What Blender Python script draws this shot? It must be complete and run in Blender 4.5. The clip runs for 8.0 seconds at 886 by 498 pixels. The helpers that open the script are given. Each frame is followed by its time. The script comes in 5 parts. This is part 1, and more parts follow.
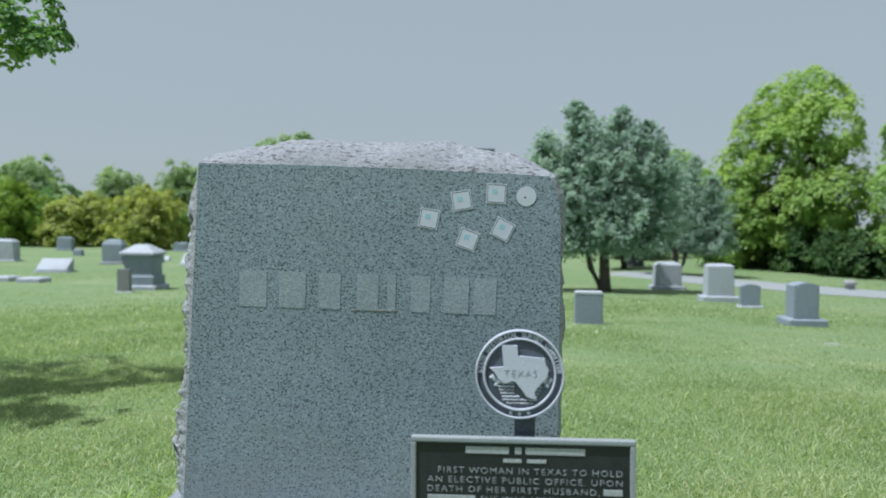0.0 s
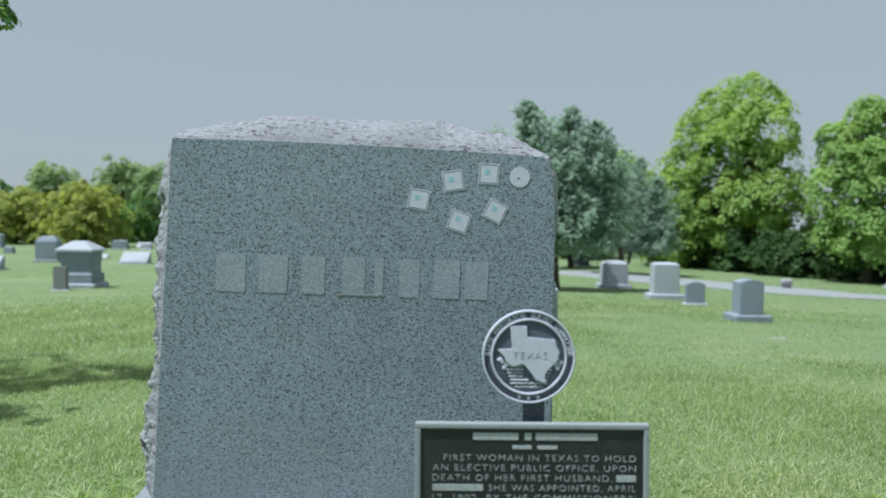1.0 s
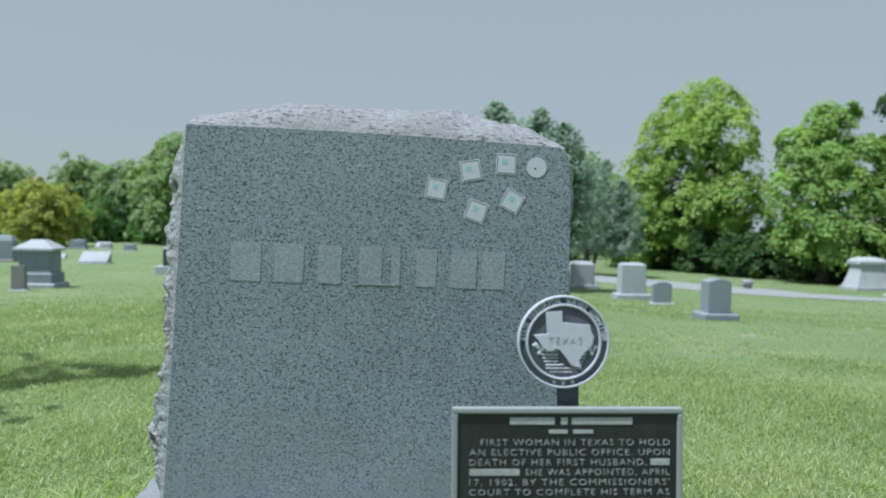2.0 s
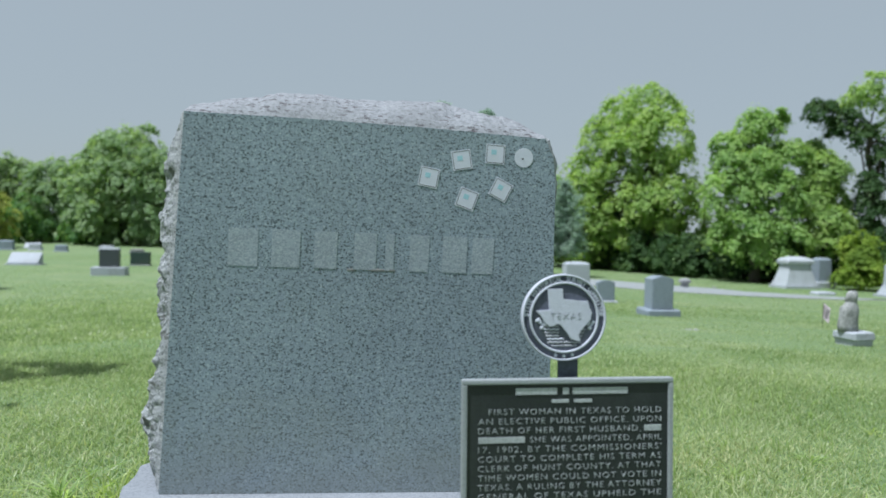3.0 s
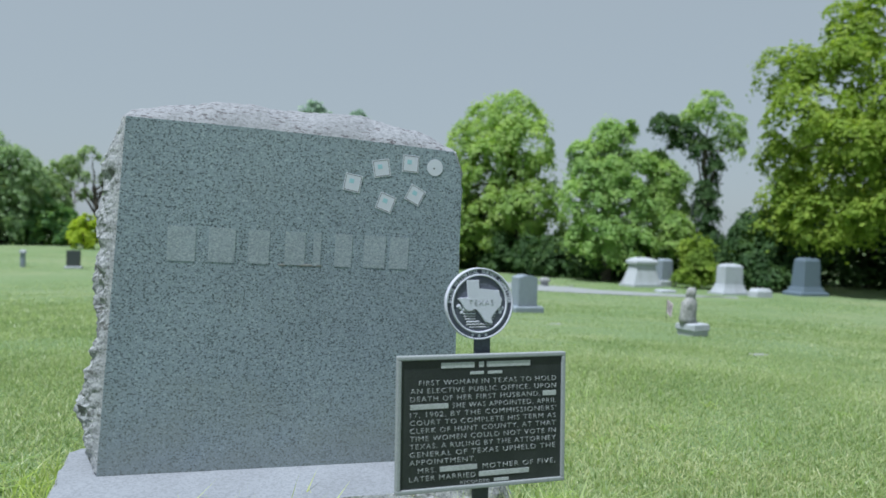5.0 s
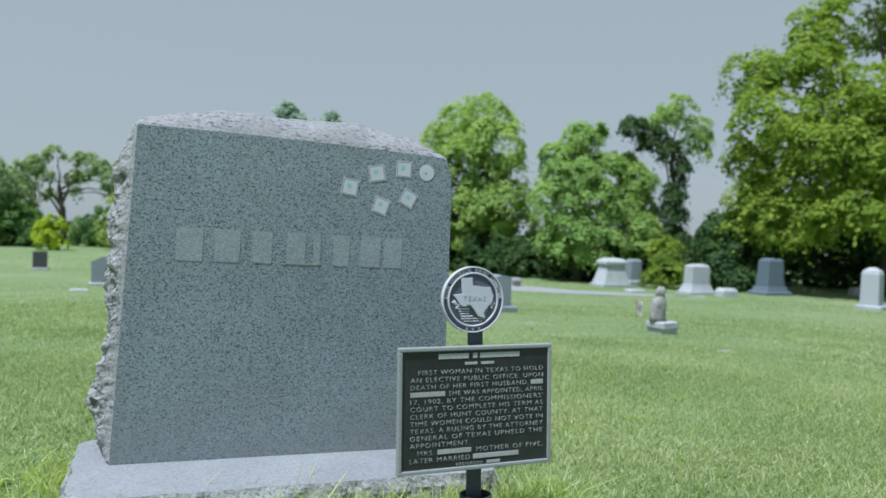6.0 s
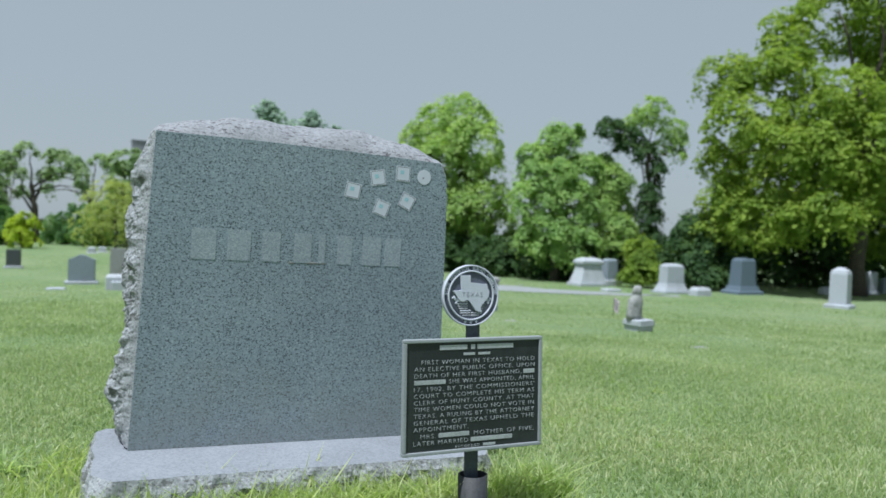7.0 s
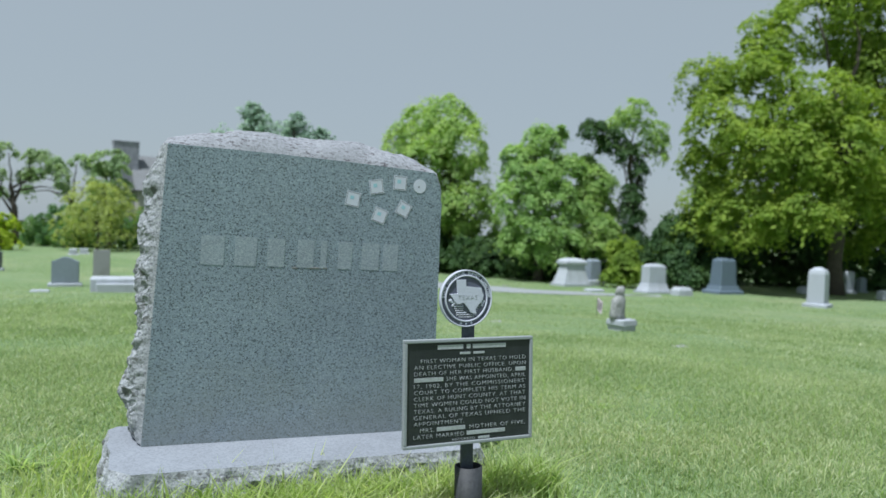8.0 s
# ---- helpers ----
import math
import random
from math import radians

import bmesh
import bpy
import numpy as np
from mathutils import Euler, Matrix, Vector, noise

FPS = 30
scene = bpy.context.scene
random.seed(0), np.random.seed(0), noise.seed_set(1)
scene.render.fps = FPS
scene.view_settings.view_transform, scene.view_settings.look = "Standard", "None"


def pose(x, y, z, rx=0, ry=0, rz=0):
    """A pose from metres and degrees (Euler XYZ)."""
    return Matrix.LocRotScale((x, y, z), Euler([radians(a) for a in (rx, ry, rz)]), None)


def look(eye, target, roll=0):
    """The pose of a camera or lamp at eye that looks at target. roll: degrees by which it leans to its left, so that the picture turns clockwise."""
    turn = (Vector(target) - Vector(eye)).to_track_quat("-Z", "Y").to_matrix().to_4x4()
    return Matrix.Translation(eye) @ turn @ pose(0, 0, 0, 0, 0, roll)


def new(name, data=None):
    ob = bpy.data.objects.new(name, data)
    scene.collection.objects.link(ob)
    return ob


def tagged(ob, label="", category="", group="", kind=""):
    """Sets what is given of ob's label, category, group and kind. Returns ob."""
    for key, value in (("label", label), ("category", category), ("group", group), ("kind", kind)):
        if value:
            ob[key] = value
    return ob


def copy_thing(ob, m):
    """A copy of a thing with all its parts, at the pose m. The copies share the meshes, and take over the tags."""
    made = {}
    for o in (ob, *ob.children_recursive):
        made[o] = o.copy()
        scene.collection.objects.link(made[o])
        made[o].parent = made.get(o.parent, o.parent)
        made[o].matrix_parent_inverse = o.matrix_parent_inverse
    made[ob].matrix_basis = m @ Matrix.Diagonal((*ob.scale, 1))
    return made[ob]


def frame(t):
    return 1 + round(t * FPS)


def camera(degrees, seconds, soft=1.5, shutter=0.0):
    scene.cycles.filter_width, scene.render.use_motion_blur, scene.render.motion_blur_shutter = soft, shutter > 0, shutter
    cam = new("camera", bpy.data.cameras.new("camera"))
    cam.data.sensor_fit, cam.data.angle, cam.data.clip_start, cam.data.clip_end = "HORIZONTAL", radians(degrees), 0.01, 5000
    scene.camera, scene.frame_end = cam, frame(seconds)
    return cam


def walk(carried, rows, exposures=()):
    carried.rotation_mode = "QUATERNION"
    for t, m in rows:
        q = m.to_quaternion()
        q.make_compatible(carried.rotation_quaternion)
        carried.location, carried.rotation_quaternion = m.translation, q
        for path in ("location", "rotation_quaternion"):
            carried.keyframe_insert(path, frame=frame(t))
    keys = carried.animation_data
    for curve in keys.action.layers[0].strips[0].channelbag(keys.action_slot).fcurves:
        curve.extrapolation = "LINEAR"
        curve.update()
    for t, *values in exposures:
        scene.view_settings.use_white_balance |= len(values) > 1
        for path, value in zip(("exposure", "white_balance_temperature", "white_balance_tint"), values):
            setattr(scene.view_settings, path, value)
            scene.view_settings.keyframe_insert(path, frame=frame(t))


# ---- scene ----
cam = camera(63.6, 8.0, 1.6)
PATH = [
    (0, (0.194, 0.06, 0.932), (0.024, 2.051, 0.855), 0.4),
    (0.5, (0.139, 0.101, 0.902), (0.048, 2.098, 0.827), 0.8),
    (1, (0.083, 0.124, 0.886), (0.063, 2.123, 0.81), 0.8),
    (1.5, (0.022, 0.133, 0.871), (0.051, 2.132, 0.798), 1.0),
    (3, (-0.171, 0.065, 0.818), (0.07, 2.049, 0.754), 1.2),
    (3.5, (-0.221, 0.014, 0.801), (0.136, 1.98, 0.74), 1.5),
    (4, (-0.267, -0.038, 0.801), (0.194, 1.907, 0.743), 1.7),
    (4.5, (-0.311, -0.094, 0.815), (0.234, 1.83, 0.759), 1.8),
    (6, (-0.458, -0.258, 0.816), (0.226, 1.621, 0.767), 1.9),
    (6.5, (-0.513, -0.318, 0.815), (0.197, 1.55, 0.767), 1.9),
    (7, (-0.569, -0.378, 0.819), (0.175, 1.478, 0.77), 2.1),
    (7.5, (-0.613, -0.43, 0.821), (0.159, 1.414, 0.774), 1.9),
    (8, (-0.655, -0.486, 0.837), (0.131, 1.352, 0.791), 2.0),
]
walk(cam, [(t, look(eye, target, roll)) for t, eye, target, roll in PATH], [(0.0, 0.4, 5950, 9.0), (8.0, 0.4, 5950, 9.0)])
cam.data.dof.use_dof = True
cam.data.dof.focus_distance = 2.1
cam.data.dof.aperture_fstop = 3.0

# ---- light: high sun from the left and a little in front, hazy summer sky ----
SUN_TO = Vector((-0.36, -0.17, 0.92)).normalized()
world = bpy.data.worlds.new("sky")
scene.world = world
world.use_nodes = True
wn, wl = world.node_tree.nodes, world.node_tree.links
sky = wn.new("ShaderNodeTexSky")
sky.sky_type = "NISHITA"
sky.sun_disc = False
sky.sun_elevation = math.asin(SUN_TO.z)
sky.sun_rotation = math.atan2(SUN_TO.x, SUN_TO.y)
sky.air_density, sky.dust_density, sky.ozone_density = 1.0, 1.6, 1.0
wn["Background"].inputs["Strength"].default_value = 0.10
haze = wn.new("ShaderNodeMix")
haze.data_type = "RGBA"
haze.inputs[0].default_value = 0.88
haze.inputs[7].default_value = (3.12, 3.46, 3.54, 1.0)
wl.new(sky.outputs[0], haze.inputs[6])
wl.new(haze.outputs[2], wn["Background"].inputs["Color"])
sun = new("sun", bpy.data.lights.new("sun", "SUN"))
sun.data.energy, sun.data.angle, sun.data.color = 4.1, radians(0.6), (1.0, 0.98, 0.94)
sun.matrix_world = look(SUN_TO * 50, (0, 0, 0))


# ---- materials ----
class Nodes:
    """A small wrapper that builds one node material."""

    def __init__(self, name):
        self.mat = bpy.data.materials.new(name)
        self.mat.use_nodes = True
        self.n, self.l = self.mat.node_tree.nodes, self.mat.node_tree.links
        self.bsdf = self.n["Principled BSDF"]
        self.coord = self.n.new("ShaderNodeTexCoord").outputs["Object"]

    def put(self, value, socket):
        if isinstance(value, bpy.types.NodeSocket):
            self.l.new(value, socket)
        elif isinstance(value, tuple) and len(value) == 3:
            socket.default_value = (*value, 1.0) if socket.type == "RGBA" else value
        else:
            socket.default_value = value

    def noise(self, scale, detail=4.0, rough=0.6, coord=None, distort=0.0):
        node = self.n.new("ShaderNodeTexNoise")
        self.l.new(coord or self.coord, node.inputs["Vector"])
        node.inputs["Scale"].default_value, node.inputs["Detail"].default_value = scale, detail
        node.inputs["Roughness"].default_value, node.inputs["Distortion"].default_value = rough, distort
        return node.outputs["Fac"]

    def cells(self, scale, coord=None):
        node = self.n.new("ShaderNodeTexVoronoi")
        self.l.new(coord or self.coord, node.inputs["Vector"])
        node.inputs["Scale"].default_value = scale
        part_of = self.n.new("ShaderNodeSeparateColor")
        self.l.new(node.outputs["Color"], part_of.inputs[0])
        return part_of.outputs[0], node.outputs["Distance"]

    def stretch(self, sx, sy, sz):
        node = self.n.new("ShaderNodeMapping")
        node.inputs["Scale"].default_value = (sx, sy, sz)
        self.l.new(self.coord, node.inputs["Vector"])
        return node.outputs[0]

    def ramp(self, fac, *stops):
        node = self.n.new("ShaderNodeValToRGB")
        self.l.new(fac, node.inputs[0])
        el = node.color_ramp.elements
        while len(el) < len(stops):
            el.new(0.5)
        for e, (at, col) in zip(el, stops):
            e.position = at
            e.color = (*col, 1.0) if isinstance(col, tuple) else (col, col, col, 1.0)
        return node.outputs[0]

    def mix(self, fac, a, b, kind="MIX"):
        node = self.n.new("ShaderNodeMix")
        node.data_type, node.blend_type = "RGBA", kind
        self.put(fac, node.inputs[0]), self.put(a, node.inputs[6]), self.put(b, node.inputs[7])
        return node.outputs[2]

    def math(self, op, a, b):
        node = self.n.new("ShaderNodeMath")
        node.operation = op
        self.put(a, node.inputs[0]), self.put(b, node.inputs[1])
        return node.outputs[0]

    def random(self):
        return self.n.new("ShaderNodeObjectInfo").outputs["Random"]

    def island(self):
        return self.n.new("ShaderNodeNewGeometry").outputs["Random Per Island"]

    def bump(self, height, strength, distance):
        node = self.n.new("ShaderNodeBump")
        node.inputs["Strength"].default_value, node.inputs["Distance"].default_value = strength, distance
        self.l.new(height, node.inputs["Height"])
        self.l.new(node.outputs[0], self.bsdf.inputs["Normal"])

    def finish(self, colour, rough=0.6, metal=0.0):
        self.put(colour, self.bsdf.inputs["Base Color"])
        self.put(rough, self.bsdf.inputs["Roughness"])
        self.put(metal, self.bsdf.inputs["Metallic"])
        return self.mat


def granite(name, dark, mid, light, scale, rough, bump, stain=0.0, flake=26.0, cut=0.57, stained=(0.105, 0.082, 0.082), blot=0.0, splash=None):
    m = Nodes(name)
    cell, _ = m.cells(scale, m.stretch(1.0, 1.0, 1.25))
    grain = m.noise(scale * 0.75, 3.0, 0.65)
    both = m.math("ADD", m.math("MULTIPLY", cell, 0.45), m.math("MULTIPLY", grain, 0.75))
    base = m.ramp(both, (0.37, dark), (0.45, tuple(0.75 * c for c in mid)), (0.58, mid), (0.74, mid), (0.86, light))
    big = m.ramp(m.noise(3.0, 5.0, 0.65), (0.3, 0.86), (0.7, 1.1))
    col = m.mix(1.0, base, big, "MULTIPLY")
    if blot:
        col = m.mix(m.ramp(m.noise(150.0, 2.0, 0.55), (0.585, 0.0), (0.64, blot)), col, dark)
        col = m.mix(m.ramp(m.noise(190.0, 1.0, 0.5, m.stretch(1.0, 1.0, 0.8)), (0.70, 0.0), (0.74, 0.7)), col, (0.47, 0.50, 0.54))
        col = m.mix(m.ramp(m.noise(2.2, 5.0, 0.7, m.stretch(0.8, 1.0, 1.3)), (0.52, 0.0), (0.72, 0.15)), col, (0.205, 0.215, 0.20))
    if splash:
        apart = m.n.new("ShaderNodeSeparateXYZ")
        m.l.new(m.coord, apart.inputs[0])
        ragged = m.math("ADD", apart.outputs["Z"], m.math("MULTIPLY", m.noise(7.0, 6.0, 0.7), 0.5))
        col = m.mix(m.ramp(ragged, (0.26, 0.5), (0.52, 0.0)), col, splash)
    if stain:
        patch = m.ramp(m.noise(flake, 5.0, 0.72, m.stretch(0.32, 0.75, 1.0)), (cut, 0.0), (cut + 0.035, stain))
        col = m.mix(patch, col, stained)
    m.bump(m.noise(scale * 1.6, 4.0, 0.7), bump, 0.002)
    return m.finish(col, rough)


FACE = granite("granite_steeled", (0.060, 0.080, 0.096), (0.255, 0.317, 0.378), (0.365, 0.43, 0.49), 225.0, 0.6, 0.2, blot=0.75, splash=(0.212, 0.236, 0.212))
ROCK = granite("granite_rock_pitched", (0.16, 0.17, 0.185), (0.305, 0.325, 0.35), (0.41, 0.43, 0.455), 170.0, 0.85, 1.0, 0.8, 22.0, 0.575, (0.085, 0.09, 0.085))
BASE_TOP = granite("granite_sawn_pale", (0.22, 0.242, 0.275), (0.245, 0.268, 0.305), (0.27, 0.292, 0.33), 170.0, 0.75, 0.2)
# Upward faces: even, low-contrast speckle with fine dark flakes.
TOP_ROCK = granite("granite_even_top", (0.23, 0.245, 0.27), (0.268, 0.283, 0.312), (0.30, 0.315, 0.345), 150.0, 0.85, 1.0, 0.9, 120.0, 0.565, (0.070, 0.062, 0.072))
FROST = granite("granite_frosted", (0.25, 0.30, 0.345), (0.32, 0.375, 0.43), (0.40, 0.45, 0.50), 240.0, 0.8, 0.4)


def weathered(name, colour, rough=0.8, grain=60.0, spread=0.22, metal=0.0, grime=(0.09, 0.085, 0.07), dirty=0.35):
    m = Nodes(name)
    lo, hi = tuple(c * (1 - spread) for c in colour), tuple(min(c * (1 + spread), 0.85) for c in colour)
    col = m.ramp(m.noise(grain, 5.0, 0.65), (0.3, lo), (0.7, hi))
    patch = m.ramp(m.noise(2.6, 6.0, 0.7, m.stretch(1.0, 1.0, 0.45)), (0.48, 0.0), (0.75, dirty))
    col = m.mix(patch, col, grime)
    m.bump(m.noise(grain * 1.4, 4.0, 0.65), 0.3, 0.004)
    return m.finish(col, rough, metal)


PALE_STONE = weathered("pale_marble", (0.375, 0.405, 0.455))
GREY_STONE = weathered("grey_granite", (0.222, 0.266, 0.315))
TAN_STONE = weathered("weathered_limestone", (0.275, 0.285, 0.295), dirty=0.45)
DARK_STONE = weathered("dark_lichened_stone", (0.20, 0.21, 0.21), dirty=0.6)
BLUE_STONE = weathered("blue_grey_granite", (0.105, 0.145, 0.19), 0.6, dirty=0.1)
SLATE_STONE = weathered("polished_dark_granite", (0.055, 0.065, 0.075), 0.35)
GREEN_STONE = weathered("dark_green_panel", (0.025, 0.05, 0.045), 0.45)
STATUE_STONE = weathered("weathered_cast_stone", (0.27, 0.28, 0.28), 0.9, 30.0, 0.4, 0.0, (0.10, 0.11, 0.09), 0.75)
WHITE_STONE = weathered("white_marble", (0.40, 0.43, 0.475))
SILVER = weathered("worn_aluminium", (0.29, 0.32, 0.345), 0.65, 180.0, 0.12, 0.12, (0.16, 0.16, 0.17), 0.35)
RELIEF = weathered("grey_cast_relief", (0.33, 0.345, 0.40), 0.5, 200.0, 0.35)
MEDAL_SILVER = weathered("pale_painted_relief", (0.50, 0.53, 0.63), 0.8, 200.0, 0.05, 0.0, (0.35, 0.35, 0.40), 0.25)
LETTERING = weathered("raised_aluminium_lettering", (0.40, 0.43, 0.46), 0.55, 260.0, 0.25, 0.2, (0.12, 0.13, 0.13), 0.5)
BLACK_FIELD = weathered("black_painted_field", (0.013, 0.018, 0.020), 0.5, 220.0, 0.4, 0.0, (0.075, 0.085, 0.085), 0.45)
NAVY_FIELD = weathered("blue_black_enamel", (0.080, 0.090, 0.130), 0.45, 220.0, 0.3, 0.0, (0.10, 0.11, 0.13), 0.4)
POST_PAINT = weathered("dark_painted_steel", (0.038, 0.050, 0.072), 0.5, 120.0, 0.3)
PIPE_STEEL = weathered("weathered_steel_pipe", (0.030, 0.034, 0.040), 0.65, 90.0, 0.35)
STICKER = weathered("white_sticker_paper", (0.60, 0.63, 0.74), 0.5, 300.0, 0.05, 0.0, (0.45, 0.45, 0.45), 0.2)
STICKER_INK = weathered("grey_sticker_line", (0.06, 0.065, 0.09), 0.5, 300.0, 0.1)
STICKER_BLUE = weathered("pale_blue_print", (0.34, 0.56, 0.66), 0.5, 300.0, 0.1, 0.0, (0.3, 0.5, 0.55), 0.2)
BARK = weathered("tree_bark", (0.075, 0.065, 0.052), 0.95, 14.0, 0.4)
GRAVEL = weathered("pale_gravel_road", (0.255, 0.275, 0.295), 0.95, 9.0, 0.12, 0.0, (0.20, 0.24, 0.12), 0.5)
HOUSE_WALL = weathered("pale_house_wall", (0.42, 0.41, 0.38), 0.9, 5.0, 0.1)
HOUSE_ROOF = weathered("grey_shingle_roof", (0.16, 0.17, 0.18), 0.9, 8.0, 0.25)
CHIMNEY_STONE = weathered("grey_chimney_stone", (0.27, 0.28, 0.325), 0.95, 4.0, 0.3)
CLOTH = weathered("faded_flag_cloth", (0.56, 0.50, 0.55), 0.9, 22.0, 0.4)


def leaf_material(name, dark, mid, light, through_it=0.35, island=0.28, gloss=0.55, tint=(1.15, 1.2, 0.55)):
    m = Nodes(name)
    pick = m.math("ADD", m.math("MULTIPLY", m.island(), island), m.math("MULTIPLY", m.noise(1.1, 3.0), 1.12 - island))
    col = m.ramp(pick, (0.25, dark), (0.55, mid), (0.88, light))
    shift = m.ramp(m.random(), (0.0, (0.92, 0.97, 1.0)), (1.0, (1.04, 1.01, 0.92)))
    col = m.mix(1.0, col, shift, "MULTIPLY")
    m.finish(col, gloss)
    m.bsdf.inputs["Specular IOR Level"].default_value = 0.25 if gloss > 0.5 else 0.5
    glow = m.n.new("ShaderNodeBsdfTranslucent")
    m.put(m.mix(1.0, col, tint, "MULTIPLY"), glow.inputs[0])
    both = m.n.new("ShaderNodeMixShader")
    both.inputs[0].default_value = through_it
    m.l.new(m.bsdf.outputs[0], both.inputs[1])
    m.l.new(glow.outputs[0], both.inputs[2])
    m.l.new(both.outputs[0], m.n["Material Output"].inputs["Surface"])
    return m.mat


LEAF = leaf_material("broad_leaves", (0.170, 0.300, 0.110), (0.335, 0.480, 0.165), (0.49, 0.61, 0.20), 0.5, 0.16)
# Undergrowth shade put into a dark leaf colour; the dark vine uses it too.
LEAF_DARK_SHADED = leaf_material("dark_shaded_leaves", (0.032, 0.074, 0.032), (0.064, 0.130, 0.045), (0.14, 0.225, 0.065), 0.33, 0.16)
LEAF_DEEP = leaf_material("shade_tree_leaves", (0.112, 0.200, 0.042), (0.245, 0.355, 0.062), (0.42, 0.51, 0.095), 0.5, 0.16, gloss=0.7)
# Overhanging branch's backlit underside put into a cool dark green; far hedge shares it.
LEAF_COOL_SHADE = leaf_material("cool_shade_leaves", (0.08, 0.18, 0.085), (0.14, 0.275, 0.105), (0.31, 0.44, 0.11), 0.5)
# Distance haze put into the leaf colour: paler and bluer for far trees.
LEAF_FAR_HAZE = leaf_material("far_haze_leaves", (0.20, 0.305, 0.180), (0.315, 0.43, 0.250), (0.42, 0.52, 0.29), 0.5, 0.15)
LEAF_OLIVE = leaf_material("olive_leaves", (0.28, 0.33, 0.12), (0.42, 0.465, 0.17), (0.53, 0.56, 0.22), 0.55, 0.16)
LEAF_LIME = leaf_material("lime_leaves", (0.32, 0.42, 0.04), (0.48, 0.58, 0.06), (0.60, 0.66, 0.09), 0.55, 0.16)
NEEDLES = leaf_material("cedar_needles", (0.255, 0.345, 0.295), (0.39, 0.485, 0.41), (0.50, 0.58, 0.48), 0.6, 0.16, tint=(1.1, 1.15, 0.92))
BLADE = leaf_material("grass_blades", (0.205, 0.292, 0.122), (0.345, 0.438, 0.222), (0.57, 0.61, 0.41), 0.55, 0.5, 0.4, (1.12, 1.2, 0.80))

LONG_BLADE = leaf_material("long_grass_blades", (0.30, 0.42, 0.14), (0.45, 0.55, 0.24), (0.64, 0.68, 0.42), 0.6, 0.5, 0.4, (1.1, 1.2, 0.65))
DRY_BLADE = leaf_material("dry_grass_blades", (0.36, 0.40, 0.21), (0.50, 0.53, 0.32), (0.64, 0.64, 0.46), 0.4, 0.4)

_lawn = Nodes("lawn")
_col = _lawn.ramp(_lawn.noise(38.0, 5.0, 0.75), (0.28, (0.100, 0.158, 0.062)), (0.5, (0.150, 0.218, 0.096)), (0.75, (0.215, 0.27, 0.138)))
_dry = _lawn.ramp(_lawn.noise(0.55, 5.0, 0.65), (0.50, 0.0), (0.72, 0.55))
_col = _lawn.mix(_dry, _col, (0.27, 0.285, 0.165))
_band = _lawn.ramp(_lawn.noise(0.16, 4.0, 0.6), (0.35, (0.84, 0.92, 0.8)), (0.65, (1.08, 1.05, 1.1)))
_col = _lawn.mix(1.0, _col, _band, "MULTIPLY")
_lawn.bump(_lawn.noise(55.0, 4.0, 0.75), 0.5, 0.015)
LAWN = _lawn.finish(_col, 0.9)


# ---- mesh helpers ----
def link_mesh(name, mesh, materials, parent=None, label=""):
    for m in materials:
        mesh.materials.append(m)
    ob = new(name, mesh)
    if parent is not None:
        ob.parent = parent
    return tagged(ob, label)


def part(name, bm, material, parent, label=""):
    mesh = bpy.data.meshes.new(name)
    bm.to_mesh(mesh)
    bm.free()
    return link_mesh(name, mesh, [material], parent, label)


def thing(name, m, label, category, group="", kind=""):
    ob = new(name)
    ob.matrix_world = m
    return tagged(ob, label, category, group, kind)


def quick_mesh(name, verts, faces, smooth=False):
    """A mesh from arrays: verts (n, 3), faces (m, k)."""
    mesh = bpy.data.meshes.new(name)
    k, m = faces.shape[1], faces.shape[0]
    mesh.vertices.add(len(verts))
    mesh.vertices.foreach_set("co", np.ascontiguousarray(verts, dtype=np.float32).ravel())
    mesh.loops.add(m * k)
    mesh.loops.foreach_set("vertex_index", np.ascontiguousarray(faces, dtype=np.int32).ravel())
    mesh.polygons.add(m)
    mesh.polygons.foreach_set("loop_start", np.arange(0, m * k, k, dtype=np.int32))
    mesh.polygons.foreach_set("use_smooth", np.full(m, smooth, dtype=bool))
    mesh.update(calc_edges=True)
    return mesh


def box(sx, sy, sz, bevel=0.0, at=(0, 0, 0)):
    """A bevelled box that stands on z = at.z, centred in x and y."""
    bm = bmesh.new()
    bmesh.ops.create_cube(bm, size=1.0)
    for v in bm.verts:
        v.co = Vector((v.co.x * sx + at[0], v.co.y * sy + at[1], (v.co.z + 0.5) * sz + at[2]))
    if bevel:
        bmesh.ops.bevel(bm, geom=bm.edges[:], offset=bevel, segments=2, profile=0.6, affect="EDGES")
    return bm


def loft(rings, chamfer=0.012, uneven=0.0):
    """A stone shaft of rectangular rings (z, half width, half depth) with cut corners."""
    bm = bmesh.new()
    rows = []
    for z, hw, hd in rings:
        c = min(chamfer, hw * 0.4, hd * 0.4)
        pts = [(-hw + c, -hd), (hw - c, -hd), (hw, -hd + c), (hw, hd - c), (hw - c, hd), (-hw + c, hd), (-hw, hd - c), (-hw, -hd + c)]
        rows.append([bm.verts.new((x + random.uniform(-uneven, uneven), y + random.uniform(-uneven, uneven), z + random.uniform(-uneven, uneven))) for x, y in pts])
    for a, b in zip(rows, rows[1:]):
        for i in range(8):
            bm.faces.new((a[i], a[(i + 1) % 8], b[(i + 1) % 8], b[i]))
    bm.faces.new(rows[-1])
    bm.faces.new(rows[0][::-1])
    return bm


